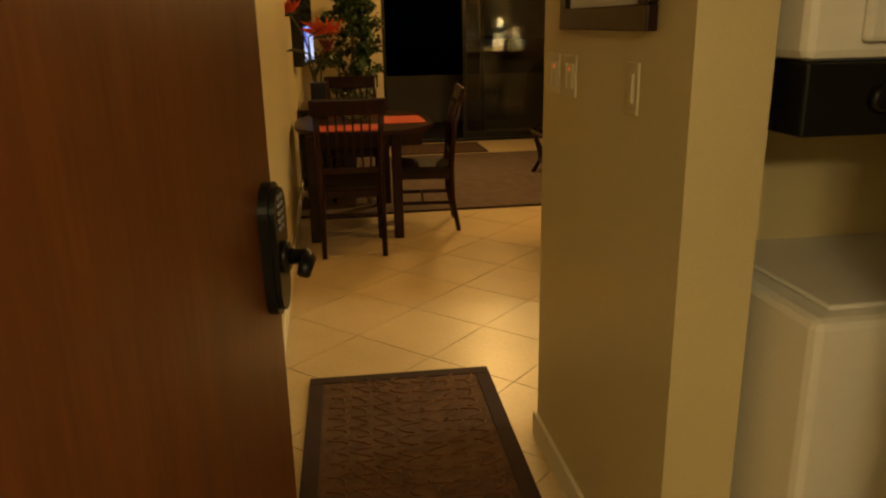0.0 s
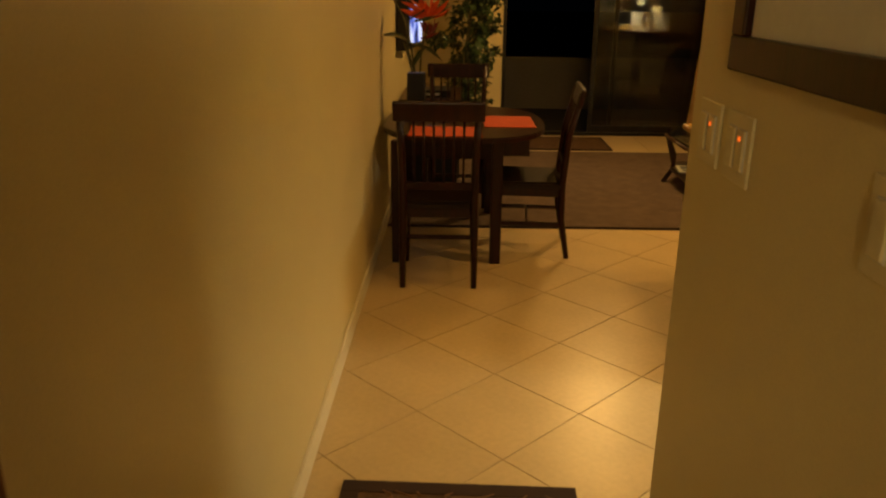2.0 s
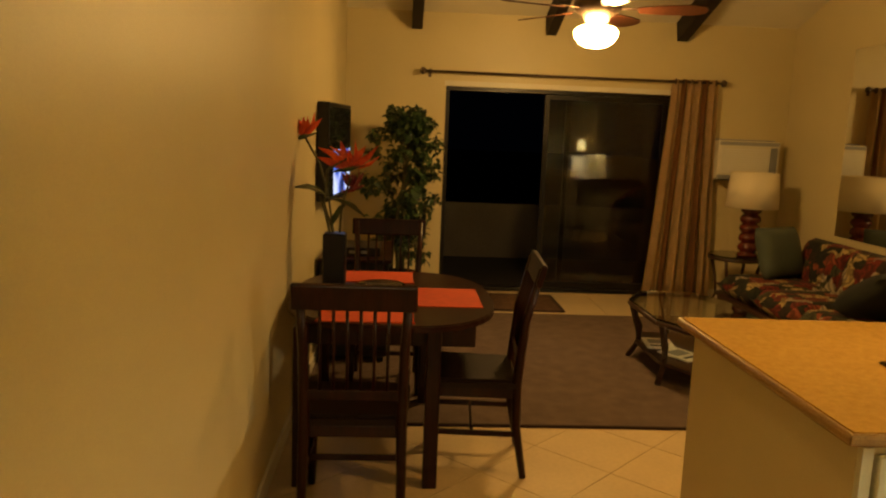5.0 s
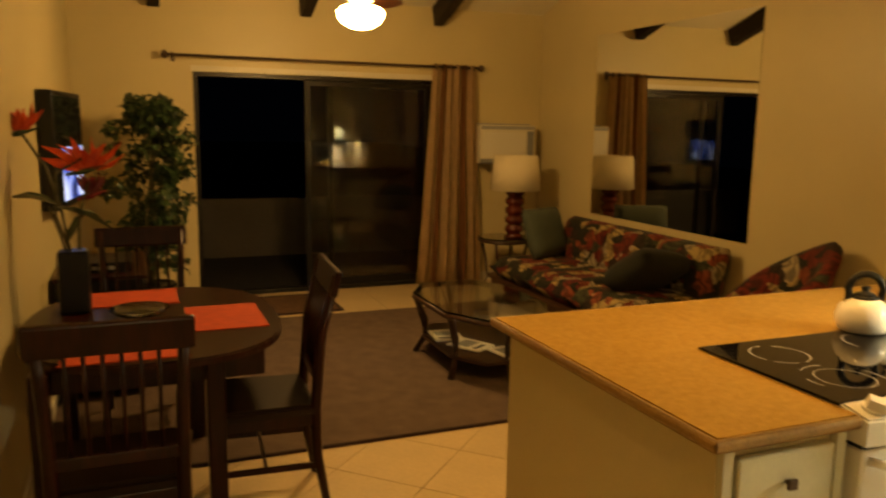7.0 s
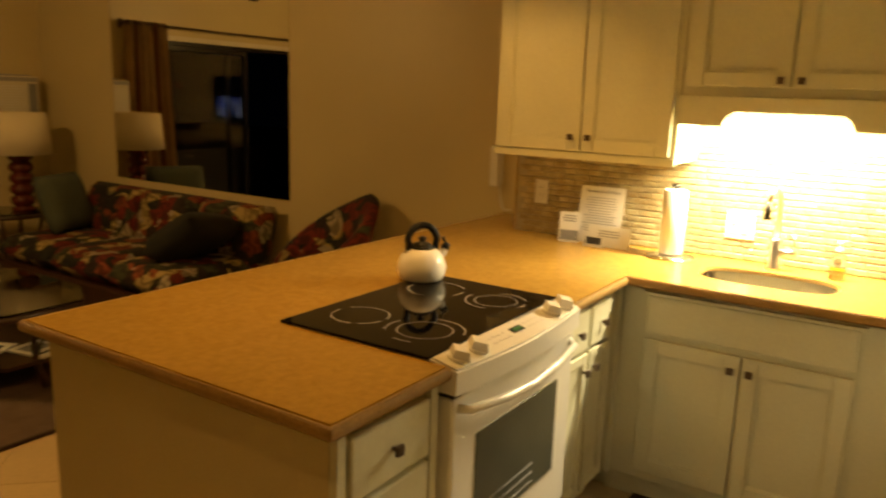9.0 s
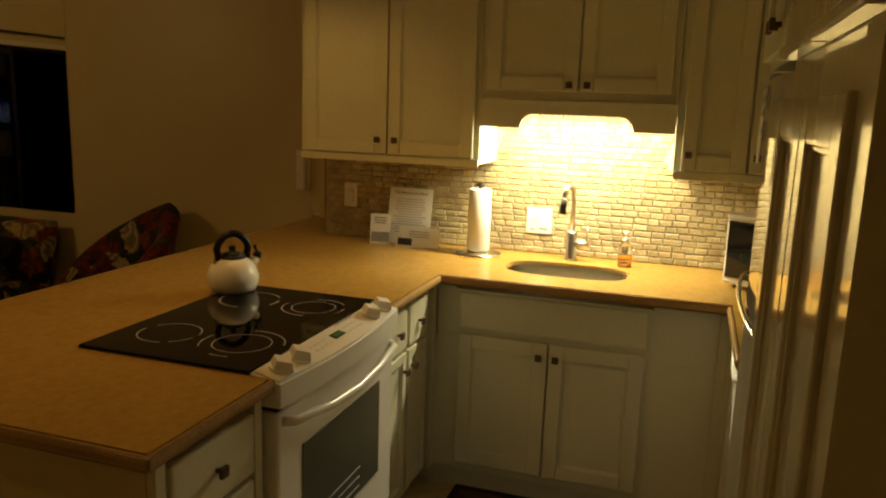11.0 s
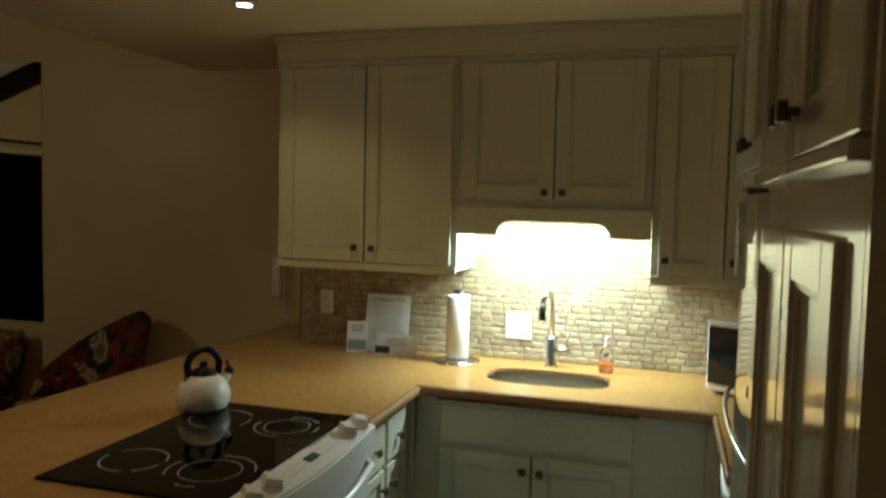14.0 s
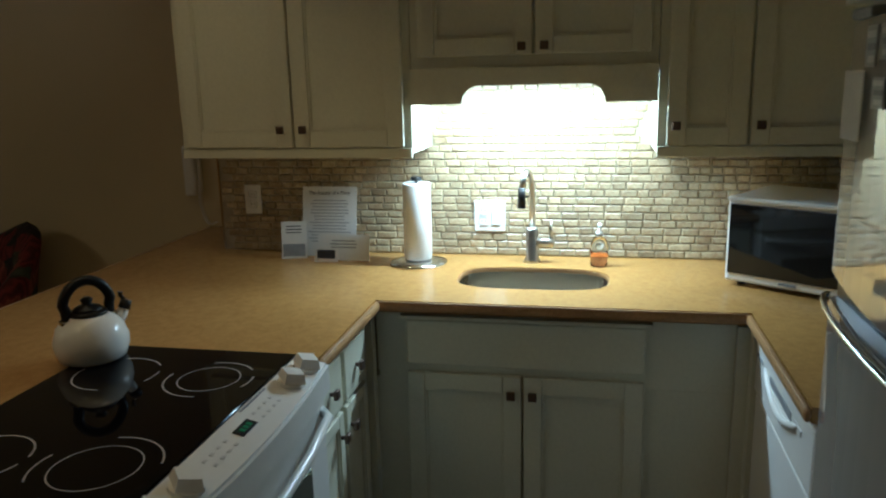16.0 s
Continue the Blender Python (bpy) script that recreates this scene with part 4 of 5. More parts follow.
ct = thing("countertop", 0, 0, 0, "speckled tan laminate countertop with an edge toned browner for shade", "countertop")
part("sink_slab", slab(), M_COUNTER, ct)
part("dishwasher_slab", boxes((3.24, 3.86, 1.535, 2.17, 0.885, 0.92)), M_COUNTER, ct)
part("peninsula_slab", prism([(2.18, 3.25), (2.605, 3.25), (2.605, 3.815), (3.365, 3.815), (3.365, 3.25), (KWALL - 0.002, 3.25), (KWALL - 0.002, 4.075), (RIGHT - 0.002, 4.075), (RIGHT - 0.002, 4.37), (2.18, 4.37)], 0.885, 0.92), M_COUNTER, ct)
# edge is the same laminate; its browner tone stands for shade
for a, b in (((2.172, 3.242), (2.605, 3.242)), ((3.365, 3.242), (3.852, 3.242)), ((3.852, 3.242), (3.852, 2.178)), ((3.24, 2.178), (3.852, 2.178)), ((2.172, 3.242), (2.172, 4.378)), ((2.172, 4.378), (RIGHT - 0.003, 4.378))):
    x0, x1, y0, y1 = min(a[0], b[0]), max(a[0], b[0]), min(a[1], b[1]), max(a[1], b[1])
    part("edge_band", boxes((x0 - 0.008, x1 + 0.008, y0 - 0.008, y1 + 0.008, 0.887, 0.9185), bevel=0.011), M_EDGE, ct, "laminate edge band toned browner for shade")


def knob(parent, p, axis):
    m = pose(*p, 0, 0, 0) @ {"-x": pose(0, 0, 0, 0, -90), "-y": pose(0, 0, 0, 90), "+y": pose(0, 0, 0, -90)}[axis]
    bm = lathe([(0.006, 0), (0.006, 0.012)], 10)
    box(bm, -0.013, 0.013, -0.013, 0.013, 0.012, 0.024, 0.003)
    part("knob", turned(bm, m), M_BRONZE, parent, "small square bronze knob")


def cabinet_door(parent, name, u0, u1, z0, z1, plane, face, depth=0.02, rail=0.055, mat=None):
    """A framed cabinet door in the plane x = plane (face '-x') or y = plane ('-y', '+y')."""
    mat = mat or M_CAB
    s = 1 if face == "+y" else -1

    def piece(q0, q1, w0, w1, near, far, bevel):
        lo, hi = min(near, far), max(near, far)
        return boxes((lo, hi, q0, q1, w0, w1) if face == "-x" else (q0, q1, lo, hi, w0, w1), bevel=bevel)

    b = plane + s * depth
    door = part(name, piece(u0 + rail - 0.004, u1 - rail + 0.004, z0 + rail - 0.004, z1 - rail + 0.004, plane, plane + s * depth * 0.45, 0.0), mat, parent)
    for w0, w1 in ((z0, z0 + rail), (z1 - rail, z1)):
        part("rail", piece(u0 + rail, u1 - rail, w0, w1, plane, b, 0.003), mat, door)
    for q0, q1 in ((u0, u0 + rail), (u1 - rail, u1)):
        part("stile", piece(q0, q1, z0, z1, plane, b + s * 0.0004, 0.003), mat, door)
    lip = 0.007
    for q0, q1, w0, w1 in ((u0 + rail, u1 - rail, z0 + rail, z0 + rail + lip), (u0 + rail, u1 - rail, z1 - rail - lip, z1 - rail), (u0 + rail, u0 + rail + lip, z0 + rail + lip, z1 - rail - lip), (u1 - rail - lip, u1 - rail, z0 + rail + lip, z1 - rail - lip)):
        part("bead", piece(q0, q1, w0, w1, plane + s * depth * 0.4, plane + s * depth * 0.75, 0.002), mat, door)
    return door



# peninsula
pn = thing("peninsula_cabinet", 0, 0, 0, "cream painted peninsula cabinet with a drawer stack beside the range", "cabinet")
part("body", boxes((2.22, 2.60, 3.29, 4.33, 0.0, 0.872), (2.60, 3.37, 3.86, 4.33, 0.0, 0.872)), M_WALL, pn)
part("stile", boxes((2.222, 2.25, 3.268, 3.29, 0.09, 0.872), (2.57, 2.60, 3.268, 3.29, 0.09, 0.872)), M_CAB, pn)
for z0, z1 in ((0.70, 0.85), (0.50, 0.685), (0.30, 0.485), (0.11, 0.285)):
    d = part("drawer_front", boxes((2.262, 2.558, 3.262, 3.289, z0, z1), bevel=0.006), M_CAB, pn)
    knob(d, (2.41, 3.262, (z0 + z1) / 2), "-y")
pr = thing("base_cabinet", 0, 0, 0, "cream painted base cabinet with two drawers beside the range", "cabinet")
part("body", boxes((3.37, 3.86, 3.29, 4.33, 0.10, 0.872), (3.37, 3.86, 3.35, 4.33, 0.0, 0.10)), M_CAB, pr)
for u0, u1 in ((3.385, 3.575), (3.60, 3.79)):
    d = part("drawer_front", boxes((u0, u1, 3.268, 3.289, 0.70, 0.85), bevel=0.005), M_CAB, pr)
    knob(d, ((u0 + u1) / 2, 3.268, 0.775), "-y")
    d = cabinet_door(pr, "door", u0, u1, 0.13, 0.685, 3.289, "-y", rail=0.035)
    knob(d, (u0 + 0.03 if u0 > 3.5 else u1 - 0.03, 3.268, 0.62), "-y")
part("filler_strip", boxes((3.861, 3.8985, 3.268, 3.289, 0.10, 0.872)), M_CAB, pr)
sk = thing("sink_cabinet", 0, 0, 0, "cream painted sink cabinet with two framed doors", "cabinet")
part("body", boxes((3.90, KWALL - 0.002, 2.20, 4.06, 0.10, 0.66)), M_CAB, sk)
part("plinth", boxes((3.96, KWALL - 0.002, 2.20, 4.06, 0.0, 0.0995)), M_CAB, sk)
part("front_frame", boxes((3.90, 3.9495, 2.20, 3.262, 0.6605, 0.872)), M_CAB, sk)
part("side_box", boxes((3.95, KWALL - 0.002, 3.10, 4.06, 0.6605, 0.872)), M_CAB, sk)
part("side_box", boxes((3.95, KWALL - 0.002, 2.20, 2.5, 0.6605, 0.872)), M_CAB, sk)
part("filler_strip", boxes((3.838, 3.8995, 2.145, 2.165, 0.10, 0.872)), M_CAB, sk)
part("filler_strip", boxes((3.880, 3.8995, 2.165, 2.199, 0.10, 0.872)), M_CAB, sk)
part("false_front", boxes((3.882, 3.899, 2.45, 3.165, 0.71, 0.855), bevel=0.005), M_CAB, sk)
part("rail", boxes((3.872, 3.899, 2.43, 3.18, 0.858, 0.870), bevel=0.002), M_CAB, sk)
for u0, u1, kk in ((2.45, 2.803, 2.775), (2.811, 3.165, 2.84)):
    d = cabinet_door(sk, "door", u0, u1, 0.14, 0.685, 3.899, "-x")
    knob(d, (3.879, kk, 0.63), "-x")
kb = setting("trim_kitchen", boxes((3.94, 3.962, 2.20, 3.30, 0.0, 0.10)), M_CAB, "cream painted toe kick")


def range_stove():
    t = thing("range_stove", 2.985, 3.27, 0, "white slide-in electric range with a black glass cooktop", "stove")
    w = 0.375
    part("body", boxes((-w, w, 0.03, 0.54, 0.03, 0.905), bevel=0.004), M_WHITE, t)
    part("cooktop", prism([(-w - 0.004, 0.035), (w + 0.004, 0.035), (w + 0.004, 0.545), (-w - 0.004, 0.545)], 0.921, 0.929, 0.002), M_COOK, t, "black ceramic glass cooktop")
    n = 14
    front = [(-w + 2 * w * i / n, -0.048 - 0.022 * math.sin(math.pi * i / n)) for i in range(n + 1)]
    bm = prism([(w, 0.034), (-w, 0.034)] + front, 0.845, 0.93, 0.006)
    for v in bm.verts:
        v.co.z -= 0.22 * (0.034 - v.co.y) if v.co.z > 0.88 else 0.0
    part("control_console", bm, M_WHITE, t)
    slope = pose(0, 0.034, 0.9305, 12.4)
    for kx in (-0.315, -0.225, 0.225, 0.315):
        bm = prism([(0.031 * math.cos(q * math.pi / 8), 0.031 * math.sin(q * math.pi / 8)) for q in range(16)], 0, 0.008)
        bmesh.ops.create_cone(bm, cap_ends=True, segments=4, radius1=0.037, radius2=0.029, depth=0.022, matrix=pose(0, 0, 0.019, 0, 0, 45) @ Matrix.Diagonal((1, 0.8, 1, 1)))
        part("knob", turned(bm, slope @ pose(kx, -0.05, 0, 0, 0, 35)), M_WHITE, t)
    part("display", turned(boxes((-0.03, 0.03, -0.06, -0.035, 0, 0.002)), slope), M_BLACK, t)
    part("digits", turned(boxes((-0.018, -0.008, -0.054, -0.042, 0.002, 0.0025), (-0.004, 0.006, -0.054, -0.042, 0.002, 0.0025), (0.010, 0.020, -0.054, -0.042, 0.002, 0.0025)), slope), M_GREENLED, t, "green clock digits")
    bm = bmesh.new()
    for i in range(4):
        for j in range(2):
            box(bm, 0.055 + 0.026 * i, 0.065 + 0.026 * i, -0.062 + 0.022 * j, -0.056 + 0.022 * j, 0.0, 0.0008)
            box(bm, -0.145 + 0.026 * i, -0.135 + 0.026 * i, -0.062 + 0.022 * j, -0.056 + 0.022 * j, 0.0, 0.0008)
    tagged(part("touch_marks", turned(bm, slope), M_FAINT, t), kind="stuff")
    part("console_slot", turned(boxes((0.05, 0.17, -0.014, -0.009, 0.0, 0.001)), slope), M_GREY, t)
    def arc(cx, cy, r, a0, a1, wd=0.004):
        bm = bmesh.new()
        k = 36
        prev = None
        for i in range(k + 1):
            a = math.radians(a0 + (a1 - a0) * i / k)
            q = [bm.verts.new((cx + rr * math.cos(a), cy + rr * math.sin(a), 0.9297)) for rr in (r - wd / 2, r + wd / 2)]
            if prev:
                bm.faces.new((prev[0], prev[1], q[1], q[0]))
            prev = q
        part("burner_mark", bm, M_RING, t)
    for cx, cy, r in ((-0.20, 0.17, 0.112), (0.20, 0.17, 0.098), (-0.20, 0.40, 0.085), (0.20, 0.40, 0.095)):
        for a, b in ((-80, 60), (85, 200), (215, 262)) if cx < 0 and cy > 0.3 else ((-75, 15), (75, 125), (165, 195)) if cx < 0 else ((-50, 20), (80, 190), (250, 285)):
            arc(cx, cy, r, a, b)
        if cy < 0.3:
            arc(cx, cy, r * 0.70, 0, 360, 0.003)
    part("oven_door", boxes((-w + 0.008, w - 0.008, -0.036, 0.028, 0.235, 0.832), bevel=0.008), M_WHITE, t)
    part("oven_window", boxes((-0.25, 0.25, -0.040, -0.034, 0.39, 0.70), bevel=0.001), M_OVENWINDOW, t, "oven window with the room's reflection as a grey tone")
    for k in range(3):
        part("rack_bar", tube([(-0.22, -0.041, 0.415 + 0.03 * k), (0.1, -0.041, 0.415 + 0.03 * k)], 0.0012, 5), M_ACGREY, t)
    part("oven_handle", tube([(-0.345, -0.034, 0.80), (-0.32, -0.060, 0.797), (-0.16, -0.076, 0.782), (0, -0.082, 0.775), (0.16, -0.076, 0.782), (0.32, -0.060, 0.797), (0.345, -0.034, 0.80)], 0.012, 10), M_WHITE, t)
    part("drawer", boxes((-w + 0.008, w - 0.008, -0.032, 0.028, 0.06, 0.222), bevel=0.008), M_WHITE, t)
    # black strip stands in for the shade in the gap under the console
    part("gap_shade", boxes((-w + 0.004, w - 0.004, -0.038, 0.028, 0.8335, 0.8445)), M_BLACK, t)
    for sx in (-0.33, 0.33):
        for sy in (0.08, 0.5):
            part("foot", tube([(sx, sy, 0), (sx, sy, 0.032)], 0.016, 8), M_BLACK, t)


range_stove()


def kettle():
    t = thing("kettle", 3.27, 3.79, 0.93, "white enamel kettle with a black arched handle on the cooktop", "kettle", rz=-36)
    part("body", lathe([(0.066, 0.0), (0.076, 0.006), (0.085, 0.03), (0.086, 0.052), (0.076, 0.082), (0.058, 0.103), (0.04, 0.113)], 36), M_WHITE, t)
    part("collar", lathe([(0.043, 0.110), (0.044, 0.118), (0.036, 0.122)], 24), M_BLACK, t)
    part("lid", lathe([(0.036, 0.121), (0.03, 0.129), (0.012, 0.134), (0.011, 0.141), (0.015, 0.148), (0.006, 0.154)], 24), M_BLACK, t)
    arch = [(-0.050 * math.cos(math.pi * k / 14) * (1.12 if 0 < k < 14 else 1.0), 0, 0.128 + 0.066 * math.sin(math.pi * k / 14)) for k in range(15)]
    part("handle", tube([(-0.052, 0, 0.100)] + arch + [(0.052, 0, 0.100)], [0.009] + [0.0125] * 15 + [0.009], 12), M_BLACK, t)
    for sx in (-0.054, 0.054):
        part("handle_bracket", boxes((sx - 0.012, sx + 0.012, -0.013, 0.013, 0.094, 0.108), bevel=0.004), M_CHROME, t)
    part("spout", tube([(0.058, 0, 0.074), (0.078, 0, 0.096), (0.086, 0, 0.112)], [0.02, 0.014, 0.012], 14), M_WHITE, t)
    part("whistle", tube([(0.084, 0, 0.107), (0.093, 0, 0.127)], [0.0155, 0.013], 14), M_BLACK, t)
    part("whistle_lever", tube([(0.089, 0, 0.125), (0.078, 0, 0.142), (0.080, 0, 0.150)], [0.005, 0.005, 0.007], 8), M_BLACK, t)


kettle()


def sink():
    t = thing("sink", 4.17, 2.80, 0, "stainless steel undermount sink basin", "sink")
    bm = bmesh.new()
    rings = []
    for k, z in ((1.0, 0.905), (0.98, 0.80), (0.965, 0.775), (0.93, 0.755), (0.86, 0.745), (0.2, 0.738)):
        rings.append([bm.verts.new((x, y, z)) for x, y in superellipse(0.14 * k - 0.004, 0.25 * k - 0.004, 3.2, 40)])
    for a, b in zip(rings, rings[1:]):
        for i in range(40):
            bm.faces.new((a[i], a[(i + 1) % 40], b[(i + 1) % 40], b[i])).smooth = True
    bm.faces.new(rings[-1])
    bmesh.ops.solidify(bm, geom=bm.faces[:], thickness=0.002)
    part("basin", bm, M_BASIN, t)
    bm = bmesh.new()
    rim = [[bm.verts.new((x, y, z)) for x, y in superellipse(0.14 - o, 0.25 - o, 3.2, 40)] for o, z in ((0.001, 0.9055), (0.001, 0.9165), (0.005, 0.9165), (0.005, 0.9055))]
    for a, b in zip(rim, rim[1:] + rim[:1]):
        for i in range(40):
            bm.faces.new((a[i], a[(i + 1) % 40], b[(i + 1) % 40], b[i]))
    bmesh.ops.recalc_face_normals(bm, faces=bm.faces)
    part("cut_edge", bm, M_EDGE, t, "dark brown edge of the sink cut-out")
    part("drain", lathe([(0.04, 0.740), (0.042, 0.745), (0.01, 0.743)], 20), M_CHROME, t)
    f = thing("faucet", 4.385, 2.82, 0.92, "brushed steel pull-down kitchen faucet with a side lever", "faucet")
    part("base", lathe([(0.028, 0), (0.027, 0.012), (0.022, 0.02), (0.022, 0.12), (0.019, 0.13)], 24), M_STEEL, f)
    part("spout", tube([(0, 0, 0.12), (0, 0.0, 0.27), (-0.015, 0.006, 0.315), (-0.05, 0.015, 0.335), (-0.085, 0.022, 0.32), (-0.10, 0.026, 0.28)], [0.012, 0.011, 0.011, 0.011, 0.011, 0.012], 14), M_STEEL, f)
    part("spray_head", tube([(-0.10, 0.026, 0.285), (-0.103, 0.028, 0.215)], [0.012, 0.015], 14), M_BLACKMETAL, f, "dark spray head")
    part("lever", tube([(0.0, -0.015, 0.075), (0.0, -0.075, 0.075)], [0.017, 0.017], 14), M_STEEL, f)
    part("lever_arm", tube([(0.0, -0.065, 0.08), (0.004, -0.068, 0.155)], [0.006, 0.004], 10), M_STEEL, f)


sink()


def upper(name, y0, y1, z0, splits, label, zd=None, knobs=()):
    t = thing(name, 0, 0, 0, label, "wall cabinet")
    part("body", boxes((4.19, KWALL - 0.002, y0, y1, z0, 2.215)), M_CAB, t)
    for w0, w1 in ((z0 - 0.012, z0 + 0.02), (2.19, 2.215)):
        part("frame_rail", boxes((4.178, 4.19, y0, y1, w0, w1), bevel=0.002), M_CAB, t)
    for (u0, u1), ky in zip(splits, knobs):
        d = cabinet_door(t, "door", u0, u1, (zd or z0 + 0.025), 2.185, 4.19, "-x")
        knob(d, (4.17, ky, zd + 0.025 if zd else z0 + 0.085), "-x")
    return t


upper("wall_cabinet", 3.20, 4.03, 1.33, [(3.225, 3.605), (3.613, 4.005)], "cream painted two-door wall cabinet", knobs=(3.57, 3.65))
mid = upper("wall_cabinet", 2.42, 3.197, 1.585, [(2.445, 2.795), (2.803, 3.17)], "cream painted two-door wall cabinet over the sink", zd=1.64, knobs=(2.765, 2.835))
upper("wall_cabinet", 1.78, 2.417, 1.33, [(2.155, 2.39), (1.80, 2.147)], "cream painted wall cabinet beside the refrigerator", knobs=(2.365, 2.12))
v = [(2.42, 1.60), (2.42, 1.49), (2.575, 1.49)]
for k in range(8):
    a = math.pi / 2 * k / 7
    v.append((2.577 + 0.055 * (1 - math.cos(a)), 1.492 + 0.055 * math.sin(a)))
for k in range(8):
    a = math.pi / 2 * (1 - k / 7)
    v.append((3.028 - 0.055 * (1 - math.cos(a)), 1.492 + 0.055 * math.sin(a)))
v += [(3.03, 1.49), (3.197, 1.49), (3.197, 1.60)]
bm = bmesh.new()
m = Matrix(((0, 0, 1, 0), (1, 0, 0, 0), (0, 1, 0, 0), (0, 0, 0, 1)))
part("valance", turned(prism(v, 4.172, 4.190), m), M_CAB, mid, "curved valance board")
part("tube_housing", boxes((4.28, 4.40, 2.46, 3.16, 1.583, 1.584)), M_WHITE, mid)
setting("trim_crown", boxes((4.165, KWALL - 0.002, 1.78, 4.03, 2.217, 2.30), (4.15, KWALL - 0.002, 1.78, 4.04, 2.30, FLAT - 0.002), bevel=0.004), M_CAB, "cream painted crown over the wall cabinets")

dw = thing("dishwasher", 3.54, 2.14, 0, "white dishwasher under the counter", "dishwasher")
part("body", boxes((-0.295, 0.295, -0.55, -0.02, 0.10, 0.868)), M_WHITE, dw)
part("door", boxes((-0.293, 0.293, -0.02, 0.012, 0.10, 0.70), bevel=0.006), M_WHITE, dw)
part("control_panel", boxes((-0.293, 0.293, -0.02, 0.018, 0.708, 0.866), bevel=0.008), M_WHITE, dw)
part("vent", boxes((0.20, 0.27, 0.018, 0.020, 0.815, 0.825)), M_GREY, dw)
part("pull_handle", tube([(0.17 - 0.34 * k / 12, 0.018 + 0.005 * math.sin(math.pi * k / 12), 0.815 - 0.045 * math.sin(math.pi * k / 12)) for k in range(13)], [0.005] + [0.0085] * 11 + [0.005], 10), M_WHITE, dw)
part("pocket", boxes((-0.11, 0.11, 0.018, 0.0195, 0.80, 0.822)), M_GREY, dw)
part("latch_button", boxes((-0.20, -0.14, 0.018, 0.021, 0.805, 0.82), bevel=0.001), M_FAINT, dw)
part("toe_panel", boxes((-0.29, 0.29, -0.08, -0.06, 0.0, 0.10)), M_BLACK, dw)

# refrigerator
def fridge():
    t = thing("refrigerator", 2.835, 2.182, 0, "polished stainless top-freezer refrigerator", "refrigerator")
    part("body", boxes((-0.355, 0.355, -0.64, -0.06, 0.02, 1.65), bevel=0.006), M_GREY, t)
    n = 12
    def curved(z0, z1, name):
        pts = [(-0.355, -0.058)] + [(-0.355 + 0.71 * i / n, -0.01 + 0.03 * math.sin(math.pi * i / n)) for i in range(n + 1)] + [(0.355, -0.058)]
        part(name, smooth(prism(pts, z0, z1, 0.004), False), M_STEELDOOR, t)
    curved(1.212, 1.65, "freezer_door")
    curved(0.06, 1.166, "lower_door")
    # black strip gives the shade between the two doors
    part("gap_shade", boxes((-0.353, 0.353, -0.06, -0.022, 1.1665, 1.2115)), M_BLACK, t)
    part("door_handle", tube([(0.345 * math.cos(math.pi * k / 16), -0.004 + 0.040 * math.sin(math.pi * k / 16), 1.172 - 0.006 * math.sin(math.pi * k / 16)) for k in range(17)], 0.0055, 10), M_CHROME, t, "bright curved door handle")
    part("hinge_cover", boxes((0.24, 0.34, -0.05, 0.0, 1.652, 1.67), bevel=0.004), M_GREY, t)
    part("base_grille", boxes((-0.34, 0.34, -0.10, -0.05, 0.0, 0.055)), M_BLACK, t)


fridge()
for mx, mz, mw_, mh, lab in ((2.99, 1.575, 0.045, 0.06, "small grey photo magnet on the freezer door"), (2.93, 1.585, 0.045, 0.05, "small patterned grey magnet on the freezer door"), (2.945, 1.515, 0.05, 0.045, "pale grey square magnet on the freezer door")):
    mg = thing("magnet", mx, 2.2015, mz, lab, "magnet", "magnets on the refrigerator")
    part("backing", boxes((-mw_ / 2, mw_ / 2, 0, 0.003, 0, mh)), M_ACGREY, mg)
    for k in range(3):
        part("printed_patch", boxes((-mw_ / 2 + 0.004, mw_ / 2 - 0.012 + 0.004 * k, 0.003, 0.0036, 0.006 + k * mh * 0.3, 0.006 + k * mh * 0.3 + mh * 0.17)), M_GREY if k % 2 else M_FAINT, mg)
note = thing("pinned_note", 3.08, 2.196, 1.46, "white paper note on the refrigerator door", "note")
part("sheet", boxes((-0.045, 0.045, 0, 0.002, 0, 0.11)), M_PAPER, note)


def pantry():
    t = thing("pantry_cabinet", 0, 0, 0, "cream gloss pantry cabinet with tall framed doors", "cabinet")
    part("body", boxes((1.77, 2.465, 1.535, 2.20, 0.08, 2.325), (1.77, 2.465, 1.535, 2.14, 0.0, 0.08)), M_GLOSS, t)
    part("side_panel", boxes((1.757, 1.7695, 1.535, 2.215, 0.0, 2.325)), M_GLOSS, t)
    part("stile", boxes((1.785, 1.845, 2.20, 2.212, 0.08, 1.65)), M_GLOSS, t)
    for u0, u1 in ((1.852, 2.137), (2.143, 2.452)):
        cabinet_door(t, "door", u0, u1, 0.10, 1.595, 2.20, "+y", mat=M_GLOSS)
    for u0, u1, k in ((1.785, 2.107, 2.08), (2.113, 2.45, 2.14)):
        d = cabinet_door(t, "upper_door", u0, u1, 1.68, 2.29, 2.20, "+y", mat=M_GLOSS)
        knob(d, (k, 2.22, 1.73), "+y")
        part("molding", boxes((u0, u1, 2.20, 2.228, 1.658, 1.677), bevel=0.004), M_GLOSS, t)


pantry()
st = thing("refrigerator_surround", 0, 0, 0, "cream painted cabinet over the refrigerator", "cabinet")
part("body", boxes((2.468, 3.22, 1.535, 2.18, 1.68, 2.325)), M_CAB, st)
for u0, u1, k in ((2.49, 2.83, 2.80), (2.838, 3.20, 2.87)):
    d = cabinet_door(st, "door", u0, u1, 1.70, 2.29, 2.18, "+y")
    knob(d, (k, 2.20, 1.75), "+y")

